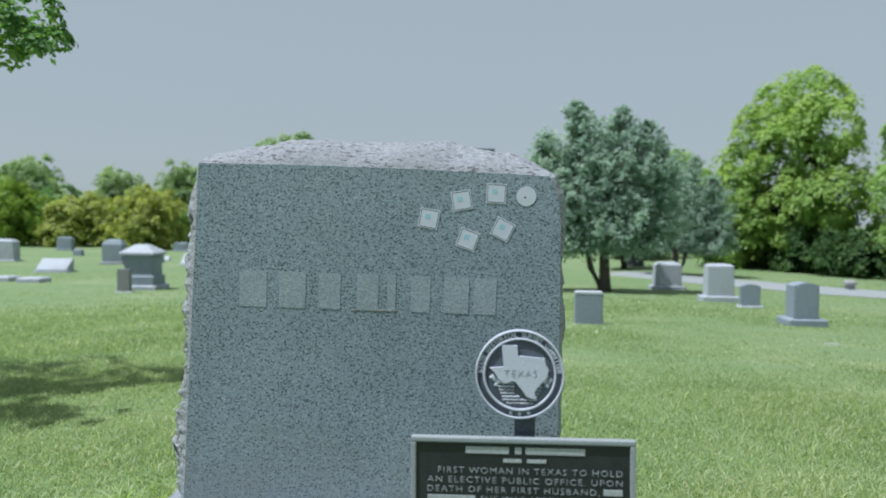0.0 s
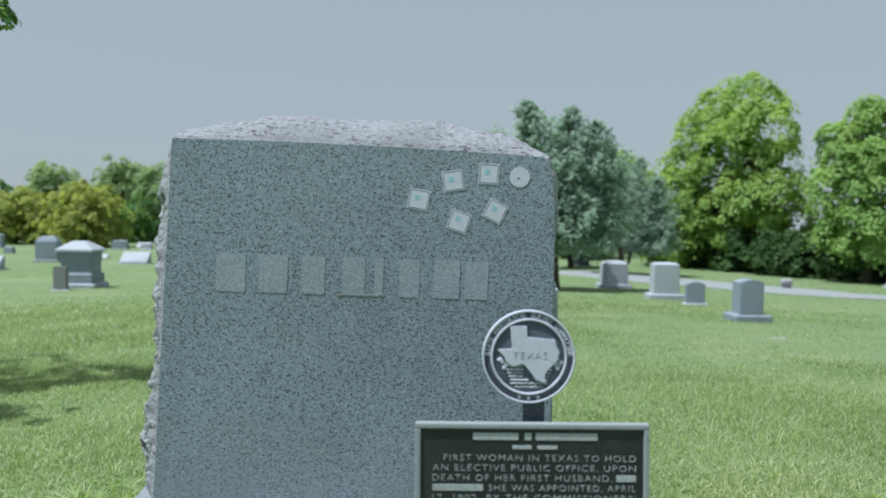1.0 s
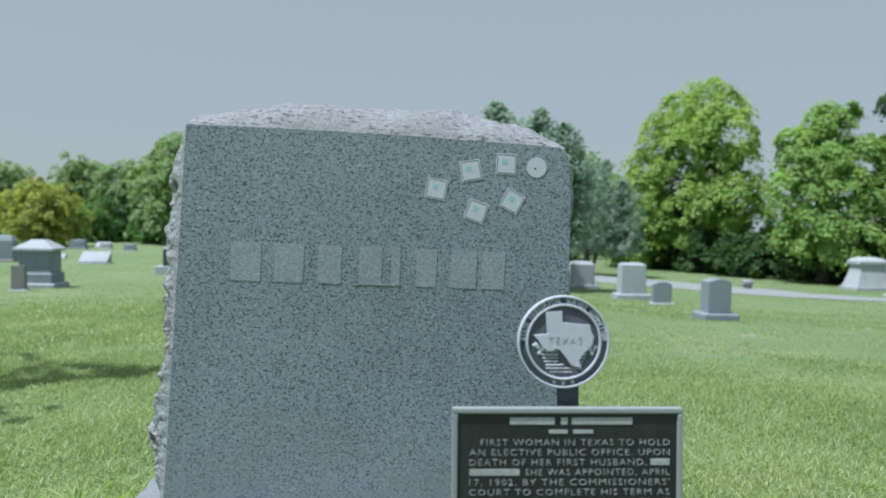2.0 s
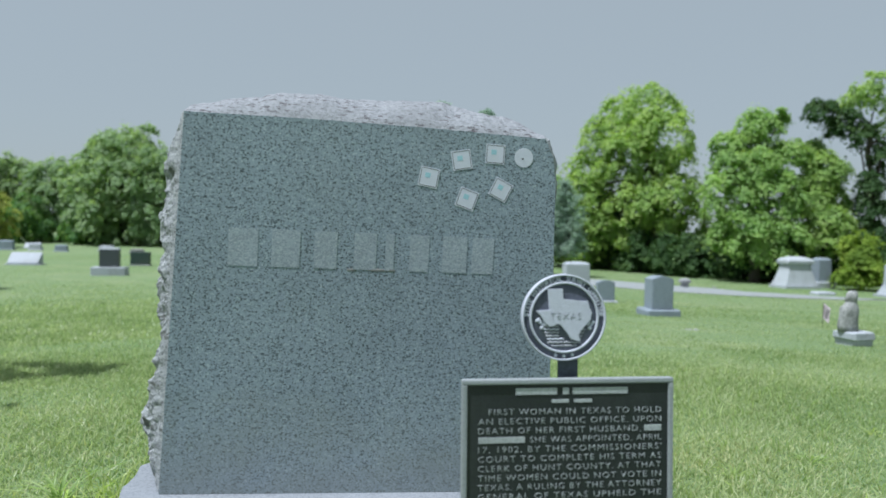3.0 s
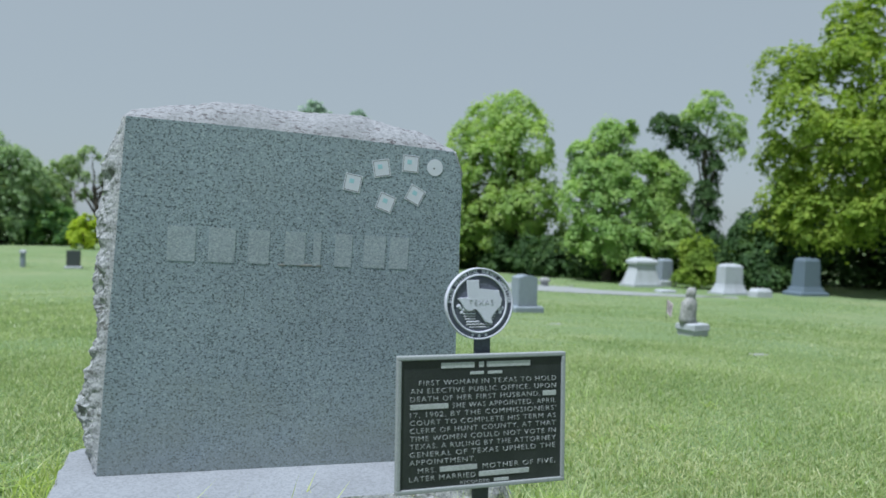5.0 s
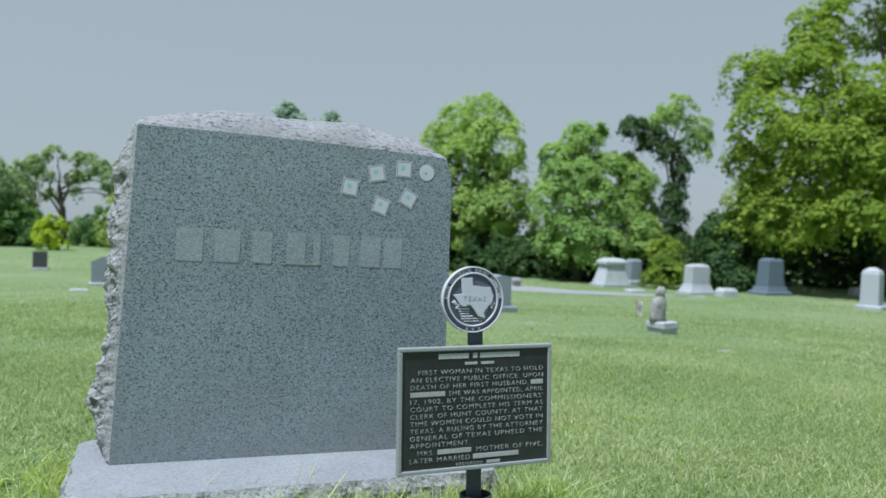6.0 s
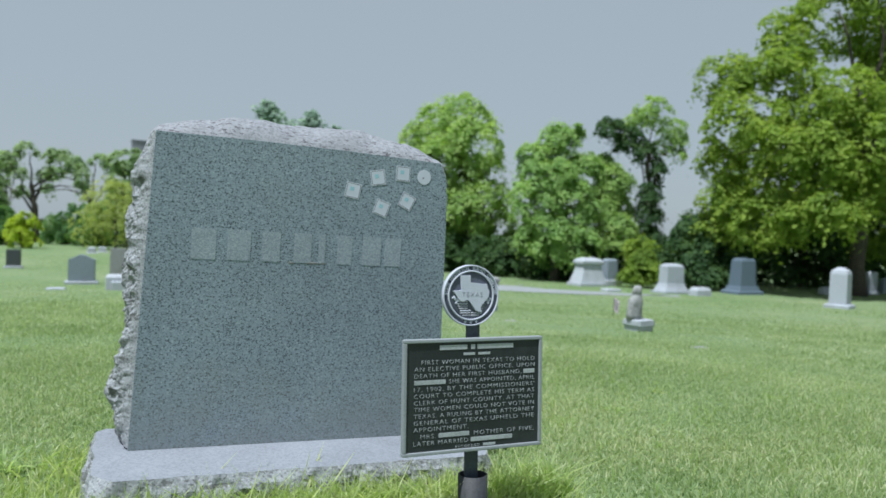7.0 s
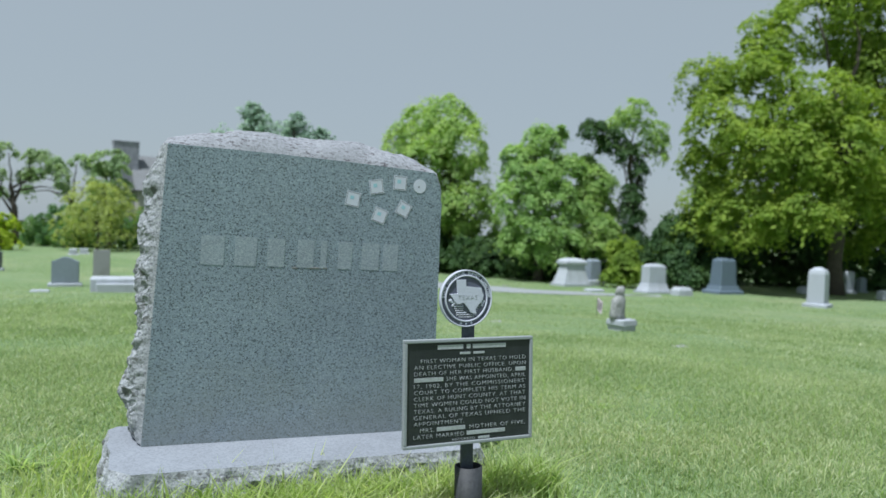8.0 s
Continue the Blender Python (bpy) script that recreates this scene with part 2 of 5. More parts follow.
def slab_profile(profile, depth, bevel=0.01):
    """An upright slab: a profile in x and z, given thickness along y."""
    bm = bmesh.new()
    front = [bm.verts.new((x, -depth / 2, z)) for x, z in profile]
    back = [bm.verts.new((x, depth / 2, z)) for x, z in profile]
    n = len(profile)
    for i in range(n):
        bm.faces.new((front[i], back[i], back[(i + 1) % n], front[(i + 1) % n]))
    rims = [e for e in bm.edges if abs(e.verts[0].co.y - e.verts[1].co.y) < 1e-6]
    bm.faces.new(front)
    bm.faces.new(back[::-1])
    bmesh.ops.recalc_face_normals(bm, faces=bm.faces[:])
    if bevel:
        bmesh.ops.bevel(bm, geom=rims, offset=bevel, segments=2, affect="EDGES")
    return bm


def tube(points, radii, sides=8):
    """A tapered tube along points."""
    bm = bmesh.new()
    rows = []
    for i, (p, r) in enumerate(zip(points, radii)):
        p = Vector(p)
        way = (Vector(points[min(i + 1, len(points) - 1)]) - Vector(points[max(i - 1, 0)])).normalized()
        a = way.orthogonal().normalized() if abs(way.z) < 0.9 else way.cross(Vector((0, 1, 0))).normalized()
        b = way.cross(a)
        rows.append([bm.verts.new(p + r * (math.cos(2 * math.pi * k / sides) * a + math.sin(2 * math.pi * k / sides) * b)) for k in range(sides)])
    for p, q in zip(rows, rows[1:]):
        for k in range(sides):
            f = bm.faces.new((p[k], p[(k + 1) % sides], q[(k + 1) % sides], q[k]))
            f.smooth = True
    bm.faces.new(rows[-1])
    bm.faces.new(rows[0][::-1])
    bmesh.ops.recalc_face_normals(bm, faces=bm.faces[:])
    return bm


def lathe(profile, sides=32):
    """A turned body: profile of (radius, z), closed into a ring where it ends as it began."""
    bm = bmesh.new()
    rows = [[bm.verts.new((r * math.cos(2 * math.pi * k / sides), r * math.sin(2 * math.pi * k / sides), z)) for k in range(sides)] for r, z in profile]
    for p, q in zip(rows, rows[1:]):
        for k in range(sides):
            bm.faces.new((p[k], p[(k + 1) % sides], q[(k + 1) % sides], q[k])).smooth = True
    return bm, rows


def ground_z(x, y):
    """The lawn: a very gentle knoll on whose crown the stone stands."""
    r = math.hypot(x, y - 1.8)
    return -1.0 * (1.0 - math.exp(-((r / 13.0) ** 2)))


# ---- ground ----
def build_ground():
    radii = [0.0] + [0.35 * 1.085 ** i for i in range(92)]
    sides = 120
    verts, faces = [(0.0, 1.8, 0.0)], []
    for r in radii[1:]:
        for k in range(sides):
            a = 2 * math.pi * k / sides
            x, y = r * math.cos(a), 1.8 + r * math.sin(a)
            lump = 0.012 * noise.noise(Vector((x * 0.9, y * 0.9, 0.0))) + 0.03 * noise.noise(Vector((x * 0.15, y * 0.15, 4.0))) * min(1.0, r / 8.0)
            verts.append((x, y, ground_z(x, y) + lump))
    for k in range(sides):
        faces.append((0, 1 + k, 1 + (k + 1) % sides))
    for i in range(len(radii) - 2):
        for k in range(sides):
            a, b = 1 + i * sides + k, 1 + i * sides + (k + 1) % sides
            faces.append((a, a + sides, b + sides, b))
    mesh = bpy.data.meshes.new("ground")
    mesh.from_pydata(verts, [], faces)
    for p in mesh.polygons:
        p.use_smooth = True
    ob = link_mesh("ground", mesh, [LAWN])
    tagged(ob, "sunlit mown green lawn with pale dry patches", "ground", kind="structure")


build_ground()


def build_road():
    line = [(4.6, 27.6), (5.6, 26.2), (7.0, 24.0), (8.7, 21.5), (10.4, 19.0), (12.6, 17.8), (14.6, 17.2)]
    pts = []
    for (x0, y0), (x1, y1) in zip(line, line[1:]):
        for s in range(8):
            pts.append((x0 + (x1 - x0) * s / 8, y0 + (y1 - y0) * s / 8))
    verts, faces = [], []
    for i, (x, y) in enumerate(pts):
        x1, y1 = pts[min(i + 1, len(pts) - 1)]
        x0, y0 = pts[max(i - 1, 0)]
        d = Vector((x1 - x0, y1 - y0, 0)).normalized()
        half = (1.45 if x < 9.5 else max(0.10, 1.45 - 0.36 * (x - 9.5))) + 0.18 * noise.noise(Vector((x, y, 1)))
        for s in (-1, -0.5, 0.5, 1):
            px, py = x - d.y * half * s, y + d.x * half * s
            verts.append((px, py, ground_z(px, py) + (0.045 if abs(s) < 1 else 0.01)))
    for i in range(len(pts) - 1):
        for k in range(3):
            a = i * 4 + k
            faces.append((a, a + 1, a + 5, a + 4))
    mesh = bpy.data.meshes.new("road")
    mesh.from_pydata(verts, [], faces)
    tagged(link_mesh("road", mesh, [GRAVEL]), "pale grey gravel lane through the cemetery lawn", "road", kind="structure")


build_road()


# ---- the main gravestone ----
STONE = pose(-0.632, 1.828, 0.16, 0.9, 1.8, 2.45)


def on_face(u, v):
    """Face coordinates (metres right and up from the lower corner) levelled to the stone."""
    return u - 0.0314 * v, v + 0.0314 * u


def rough(p, amount):
    q = Vector(p)
    warp = q + 0.03 * Vector((noise.noise(q * 11.0), noise.noise(q * 11.0 + Vector((9, 0, 0))), noise.noise(q * 11.0 + Vector((0, 9, 0)))))
    big = noise.noise(warp * 5.0) * 0.75 + noise.noise(warp * 13.0) * 0.45
    chip = noise.voronoi(warp * Vector((17.0, 17.0, 11.0)).length / 26.0 * 15.0)[0][0] * 0.55 - 0.2
    fine = noise.noise(warp * 38.0) * 0.28 + noise.noise(q * 85.0) * 0.16 + noise.noise(q * 170.0) * 0.08
    return amount * (big + chip + fine)


def rock_shell(outline, rows, depth_axis, bulge, amount, caps, calm=0.35, top=1):
    """A block whose sides are broken rock: outline points (a, b, outward a, outward b, bulge weight) swept in rows."""
    bm = bmesh.new()
    grid = []
    for j in range(rows + 1):
        s = j / rows
        ring = []
        for a, b, na, nb, w in outline:
            p = depth_axis(a, b, s)
            shape = bulge(s) * w
            wild = min(1.0, 7.0 * s) * min(1.0, 0.25 + 5.0 * (1.0 - s))
            off = shape + rough(p, amount) * wild * (calm + (1.0 - calm) * abs(na)) * min(1.0, 0.25 + 14.0 * abs(w))
            ring.append(bm.verts.new(depth_axis(a + na * off, b + nb * off, s)))
        grid.append(ring)
    n = len(outline)
    for p, q in zip(grid, grid[1:]):
        for i in range(n):
            f = bm.faces.new((p[i], p[(i + 1) % n], q[(i + 1) % n], q[i]))
            f.material_index = top if outline[i][3] > 0.6 else 1
    first = bm.faces.new(grid[0])
    last = bm.faces.new(grid[-1])
    first.material_index, last.material_index = 0, caps
    bmesh.ops.recalc_face_normals(bm, faces=bm.faces[:])
    mesh = bpy.data.meshes.new("rock")
    bm.to_mesh(mesh)
    bm.free()
    return mesh


def along(corners, step):
    """Points at even steps along a closed outline of (x, z, bulge weight of the side that starts there)."""
    out = []
    n = len(corners)
    for i in range(n):
        (x0, z0, w0), (x1, z1, w1) = corners[i], corners[(i + 1) % n]
        length = math.hypot(x1 - x0, z1 - z0)
        k = max(1, int(length / step))
        nx, nz = (z1 - z0) / length, -(x1 - x0) / length
        for s in range(k):
            f = s / k
            ease = min(1.0, 5.0 * min(f + 0.04, 1.04 - f))
            out.append((x0 + (x1 - x0) * f, z0 + (z1 - z0) * f, nx, nz, w0 * ease))
    return out


def build_gravestone():
    stone = thing("gravestone", STONE, "grey granite family gravestone with rock-pitched edges on a pale base", "gravestone")
    # counter-clockwise seen from the front: bottom, right, cut corner, top, left
    corners = [(0.0, 0.0, 0.0), (0.968, 0.0, 0.0), (0.942, 0.80, 0.0), (0.932, 0.868, 0.0), (0.908, 0.915, 0.0), (0.60, 0.921, 0.0), (0.30, 0.921, 0.0), (0.024, 0.917, 0.0), (0.012, 0.46, 0.0)]

    def bulge_at(x, z, nx, nz):
        """How far the broken sides stand out at mid depth."""
        if nz > 0.6:
            s = min(1.0, max(0.0, (x - 0.02) / 0.89))
            return 0.014 + 0.066 * min(1.0, 0.1 + 3.2 * s, 9.0 * (1.0 - s)) * (1.02 - 0.30 * s)
        if nx < -0.6:
            return 0.008 + 0.040 * min(1.0, 7.0 * max(0.0, 0.917 - z), 0.25 + 6.0 * z) * (0.9 + 0.2 * math.sin(7.0 * z))
        return 0.015 if nx > 0.5 else 0.0

    outline = [(x + 0.0012 * noise.noise(Vector((x * 60, z * 60, 3))), z + 0.0016 * noise.noise(Vector((x * 50, z * 50, 7))), nx, nz, bulge_at(x, z, nx, nz))
               for x, z, nx, nz, w in along(corners, 0.0075)]
    deep = 0.215
    mesh = rock_shell(outline, 30, lambda a, b, s: (a, deep * s, b), lambda s: math.sin(math.pi * min(1.0, s * 1.02)) ** 0.75, 0.042, 1, 0.32, top=2)
    link_mesh("die", mesh, [FACE, ROCK, TOP_ROCK], stone, "grey speckled granite block with rough broken sides")
    # base: a wide low block, flat pale top, broken front
    ring = along([(-0.035, -0.240, 0.03), (1.03, -0.240, 0.03), (1.06, -0.21, 0.03), (1.06, 0.235, 0.03), (-0.06, 0.235, 0.03), (-0.088, 0.20, 0.03), (-0.088, -0.18, 0.03)], 0.008)
    ring = [(x + 0.008 * noise.noise(Vector((x * 12, y * 12, 1))) + 0.003 * noise.noise(Vector((x * 50, y * 50, 1))), y + 0.013 * noise.noise(Vector((x * 9, y * 9, 5))) + 0.004 * noise.noise(Vector((x * 45, y * 45, 5))), nx, ny, w) for x, y, nx, ny, w in ring]
    mesh = rock_shell(ring, 22, lambda a, b, s: (a, b, -0.20 * s - 0.0005), lambda s: min(1.0, 5.0 * s) * 0.55, 0.042, 1, 1.0)
    link_mesh("base", mesh, [BASE_TOP, ROCK], stone, "pale granite base slab with a broken edge")
    joint = box(0.955, 0.19, 0.006, 0.001, (0.482, 0.104, -0.003))
    part("mortar_joint", joint, DARK_STONE, stone, "thin dark stained mortar joint")
    # the carved name, shown as plain frosted bars of the letters' sizes
    for u0, u1 in ((0.1525, 0.2252), (0.2545, 0.3252), (0.3565, 0.4139), (0.4527, 0.5103), (0.5311, 0.5535), (0.5905, 0.6414), (0.673, 0.7388), (0.7496, 0.8075)):
        top = 0.6495 - 0.0236 * (u0 + u1) / 2
        x, z = on_face((u0 + u1) / 2, top - 0.0925)
        part("inscription_bar", box((u1 - u0) * 0.96, 0.003, 0.0915, 0.0, (x, 0.0006, z)), FROST, stone, "plain frosted inscription bar")
    # stains under the lettering
    for x, w in ((0.4485, 0.022), (0.512, 0.055), (0.548, 0.02)):
        px, pz = on_face(x, 0.545)
        bm = bmesh.new()
        bmesh.ops.create_icosphere(bm, subdivisions=2, radius=1.0)
        for v in bm.verts:
            v.co = Vector((px + v.co.x * w / 2 + 0.003 * noise.noise(v.co * 3), v.co.y * 0.0012, pz + v.co.z * 0.004))
        part("lichen_spot", bm, DARK_STONE, stone, "dark brown lichen stain")
    return stone


build_gravestone()


def build_sticker(u, v, turn, size=0.049, disc=False):
    x, z = on_face(u, v)
    label = "round white paper sticker on the granite face" if disc else "square white sticker with a small blue print"
    ob = thing("sticker", STONE @ pose(x, -0.0005, z, 0, turn, 0), label, "sticker", "stickers on the gravestone")
    if disc:
        bm = bmesh.new()
        bmesh.ops.create_cone(bm, cap_ends=True, segments=40, radius1=0.0245, radius2=0.0243, depth=0.0006, matrix=pose(0, -0.0002, 0, 90, 0, 0))
        part("paper", bm, STICKER, ob)
        part("printed_mark", box(0.005, 0.0003, 0.004, 0, (-0.003, -0.0006, -0.005)), STICKER_INK, ob, "small grey print")
        return
    part("paper", box(size, 0.0006, size, 0.0001, (0, -0.0002, -size / 2)), STICKER, ob)
    inner = size * 0.85
    for a in range(4):
        bm = box(inner, 0.0003, 0.0013, 0, (0, 0, inner / 2))
        bmesh.ops.transform(bm, matrix=pose(0, -0.0006, 0, 0, 90 * a, 0), verts=bm.verts[:])
        part("printed_line", bm, STICKER_INK, ob, "thin grey printed line")
    part("printed_square", box(size * 0.27, 0.0003, size * 0.25, 0, (-0.004, -0.0006, -size * 0.03)), STICKER_BLUE, ob, "pale blue printed square")


for u, v, turn, disc in ((0.6377, 0.7788, 8.5, False), (0.7196, 0.8245, -11.5, False), (0.8056, 0.8422, 0.8, False),
                         (0.7352, 0.7272, 18.0, False), (0.8222, 0.7528, 25.0, False), (0.8799, 0.8355, 0, True)):
    build_sticker(u, v, turn, 0.0495, disc)


# ---- the grave marker sign ----
SIGN = pose(0.0265, 1.3575, 0.536, -2.5, -0.35, 0.5)


def text_mesh(words, height, width=None, extrude=0.0007, weight=-0.028):
    """Raised capitals as a bmesh in x and z, lower left at the origin; stretched to width if given. Also their length."""
    curve = bpy.data.curves.new("words", "FONT")
    curve.body, curve.size, curve.extrude, curve.resolution_u = words, height / 0.70, extrude, 2
    curve.space_character, curve.offset = 1.16, height * weight
    ob = bpy.data.objects.new("words", curve)
    scene.collection.objects.link(ob)
    bpy.context.view_layer.update()
    mesh = bpy.data.meshes.new_from_object(ob.evaluated_get(bpy.context.evaluated_depsgraph_get()))
    bpy.data.objects.remove(ob)
    bm = bmesh.new()
    bm.from_mesh(mesh)
    bpy.data.meshes.remove(mesh)
    x0, x1 = min(v.co.x for v in bm.verts), max(v.co.x for v in bm.verts)
    k = width / (x1 - x0) if width else 1.0
    for v in bm.verts:
        v.co = Vector(((v.co.x - x0) * k, -v.co.z, v.co.y))
    return bm, (x1 - x0) * k


def build_sign():
    sign = thing("historical_grave_marker", SIGN, "silver-edged black metal plaque with round medallion on a post", "grave marker")
    W, H = 0.408, 0.302
    plate = part("plaque", box(W - 0.004, 0.012, H - 0.004, 0.002, (W / 2, 0.006, -H + 0.002)), BLACK_FIELD, sign, "black plaque with raised pale lettering")
    edge = 0.0098
    for name, bm in (("border", box(W, 0.018, edge, 0.0025, (W / 2, 0.004, -edge))), ("border", box(W, 0.018, edge, 0.0025, (W / 2, 0.004, -H))),
                     ("border", box(edge, 0.0176, H - 2 * edge, 0.0025, (edge / 2, 0.004, -H + edge))), ("border", box(edge, 0.0176, H - 2 * edge, 0.0025, (W - edge / 2, 0.004, -H + edge)))):
        part(name, bm, SILVER, plate, "worn silver raised border")

    def words(text, x, z, height, width):
        bm, _ = text_mesh(text, height, width)
        bmesh.ops.translate(bm, vec=(x, -0.0008, z), verts=bm.verts[:])
        part("lettering", bm, LETTERING, plate, "raised silver capitals")

    def bar(x, z, height, width):
        part("lettering_bar", box(width, 0.0016, height, 0.0004, (x + width / 2, -0.0006, z)), LETTERING, plate, "plain raised silver bar")

    # heading and dates as bars, one for each word
    for x0, x1 in ((0.101, 0.180), (0.191, 0.203), (0.210, 0.318)):
        bar(x0, -0.0295, 0.0125, x1 - x0)
    for x0, x1 in ((0.170, 0.203), (0.213, 0.248)):
        bar(x0, -0.0452, 0.0065, x1 - x0)
    L, R, C = 0.031, 0.385, 0.0112
    row = lambda i: -0.0660 - 0.01740 * i
    words("FIRST WOMAN IN TEXAS TO HOLD", 0.0505, row(0), C, R - 0.0505)
    words("AN ELECTIVE PUBLIC OFFICE. UPON", L, row(1), C, R - L)
    words("DEATH OF HER FIRST HUSBAND,", L, row(2), C, 0.313)
    bar(0.351, row(2), C, 0.034)
    bar(L, row(3), C, 0.088)
    words("SHE WAS APPOINTED, APRIL", 0.129, row(3), C, R - 0.129)
    words("17, 1902, BY THE COMMISSIONERS'", L, row(4), C, R - L)
    words("COURT TO COMPLETE HIS TERM AS", L, row(5), C, R - L)
    words("CLERK OF HUNT COUNTY. AT THAT", L, row(6), C, R - L)
    words("TIME WOMEN COULD NOT VOTE IN", L, row(7), C, R - L)
    words("TEXAS. A RULING BY THE ATTORNEY", L, row(8), C, R - L)
    words("GENERAL OF TEXAS UPHELD THE", L, row(9), C, R - L)
    words("APPOINTMENT.", L, row(10), C, 0.155)
    words("MRS.", 0.0505, row(11) - 0.001, C, 0.042)
    bar(0.101, row(11) - 0.001, C, 0.088)
    words("MOTHER OF FIVE,", 0.203, row(11) - 0.001, C, R - 0.203)
    words("LATER MARRIED", L, row(12) - 0.001, C, 0.155)
    bar(0.194, row(12) - 0.001, C, 0.124)
    words("RECORDED", 0.150, row(13) + 0.0025, 0.0068, 0.070)
    bar(0.231, row(13) + 0.0025, 0.0068, 0.036)

    part("bracket", box(0.045, 0.018, 0.16, 0.002, (0.2135, 0.0195, -0.24)), POST_PAINT, sign, "dark steel mounting bracket")
    # post and ground sleeve
    part("post", box(0.0385, 0.009, 0.62, 0.0015, (0.2100, 0.0315, -0.56)), POST_PAINT, sign, "dark painted flat steel post")
    bm, rows = lathe([(0.0365, 0.0), (0.0405, 0.0), (0.0405, -0.24), (0.0365, -0.24), (0.0365, 0.0)], 36)
    bmesh.ops.translate(bm, vec=(0.2165, 0.032, -0.374), verts=bm.verts[:])
    bmesh.ops.recalc_face_normals(bm, faces=bm.faces[:])
    part("ground_sleeve", bm, PIPE_STEEL, sign, "dark steel pipe set in the ground")

    # medallion: local x right, z up, face towards -y
    R0 = 0.0830
    mx, mz = 0.2000, 0.1125

    def disc(name, rings, material, parent, label=""):
        bm, rows = lathe([(r, d) for r, d in rings], 72)
        bm.faces.new(rows[-1])
        bmesh.ops.transform(bm, matrix=Matrix.Translation((mx, 0.028, mz)) @ pose(0, 0, 0, 90, 0, 0), verts=bm.verts[:])
        bmesh.ops.recalc_face_normals(bm, faces=bm.faces[:])
        return part(name, bm, material, parent, label)

    medallion = disc("medallion", [(0.001, -0.006), (R0 - 0.003, -0.006), (R0 - 0.001, 0.004), (R0 * 0.5, 0.004)], NAVY_FIELD, sign, "round dark medallion with silver rim and map")

    def ring(r0, r1, d0, d1):
        bm, _ = lathe([(r0, d0), (r0 + 0.0006, d1), (r1 - 0.0006, d1), (r1, d0), (r0, d0)], 72)
        bmesh.ops.transform(bm, matrix=Matrix.Translation((mx, 0.028, mz)) @ pose(0, 0, 0, 90, 0, 0), verts=bm.verts[:])
        bmesh.ops.recalc_face_normals(bm, faces=bm.faces[:])
        return bm

    part("outer_rim", ring(R0 - 0.0045, R0, -0.006, 0.008), MEDAL_SILVER, medallion, "silver outer rim")
    part("inner_rim", ring(R0 * 0.765, R0 * 0.825, 0.003, 0.008), MEDAL_SILVER, medallion, "silver inner ring")
    # lettering round the upper ring
    phrase = "STATE HISTORICAL SURVEY COMMITTEE"
    spread = 172.0
    whole = bmesh.new()
    for i, ch in enumerate(phrase):
        if ch == " ":
            continue
        a = radians(spread / 2 - spread * i / (len(phrase) - 1))
        bm, w = text_mesh(ch, 0.0086, 0.0028 if ch == "I" else 0.0069, 0.0012, 0.045)
        r = R0 * 0.838
        turn = Matrix.Translation((mx - math.sin(a) * r, 0.0238, mz + math.cos(a) * r)) @ pose(0, 0, 0, 0, -math.degrees(a), 0) @ Matrix.Translation((-w / 2, 0, 0))
        bmesh.ops.transform(bm, matrix=turn, verts=bm.verts[:])
        tmp = bpy.data.meshes.new("tmp")
        bm.to_mesh(tmp)
        bm.free()
        whole.from_mesh(tmp)
        bpy.data.meshes.remove(tmp)
    part("ring_lettering", whole, MEDAL_SILVER, medallion, "raised silver capitals round the rim")
    for i in range(3):
        a = radians(180 + (i - 1) * 13.0)
        star = []
        for k in range(10):
            rr = 0.0050 if k % 2 == 0 else 0.0024
            star.append((mx - math.sin(a) * R0 * 0.885 + rr * math.sin(k * math.pi / 5), mz + math.cos(a) * R0 * 0.885 + rr * math.cos(k * math.pi / 5)))
        bm = slab_profile(star, 0.0016, 0)
        bmesh.ops.translate(bm, vec=(0, 0.0235, 0), verts=bm.verts[:])
        part("star", bm, MEDAL_SILVER, medallion, "small silver star")
    # the state's outline
    outline = [(-0.405, 0.65), (-0.05, 0.66), (-0.035, 0.425), (0.10, 0.415), (0.235, 0.40), (0.36, 0.385), (0.55, 0.375), (0.585, 0.225),
               (0.645, 0.125), (0.61, -0.05), (0.50, -0.17), (0.385, -0.30), (0.33, -0.40), (0.375, -0.55), (0.25, -0.53), (0.135, -0.475), (0.06, -0.36),
               (-0.02, -0.26), (-0.10, -0.165), (-0.175, -0.15), (-0.265, -0.19), (-0.35, -0.20), (-0.43, -0.15), (-0.48, -0.10), (-0.56, 0.03), (-0.67, 0.15), (-0.36, 0.175)]
    bm = slab_profile([(mx + a * R0, mz + b * R0) for a, b in outline][::-1], 0.006, 0.0006)
    bmesh.ops.translate(bm, vec=(0, 0.0212, 0), verts=bm.verts[:])
    part("state_map", bm, MEDAL_SILVER, medallion, "raised silver map shape")
    bm, _ = text_mesh("TEXAS", 0.0130, 0.060, 0.0005, -0.045)
    bmesh.ops.translate(bm, vec=(mx - 0.0285, 0.0179, mz - 0.003), verts=bm.verts[:])
    part("map_lettering", bm, RELIEF, medallion, "thin dark capitals")
    # relief below the map: wavy courses and two mounds
    for i in range(7):
        z = -0.20 - 0.075 * i
        half = math.sqrt(max(0.02, 0.56 - z * z)) * 0.9
        for side in (-1, 1):
            a0, a1 = (0.12 if z > -0.5 else 0.0), half * (0.78 if i < 5 else 0.9)
            shift = 0.16 if side > 0 and z > -0.55 else 0.0
            pts = [(mx + side * R0 * (a0 + shift + (a1 - a0 - shift) * k / 6), 0.0242, mz + R0 * (z + 0.012 * math.sin(3.1 * k + i))) for k in range(7)]
            part("relief_course", tube(pts, [0.0017 + 0.0005 * random.random()] * 7, 6), MEDAL_SILVER if i % 3 == 1 else RELIEF, medallion, "wavy raised relief line")
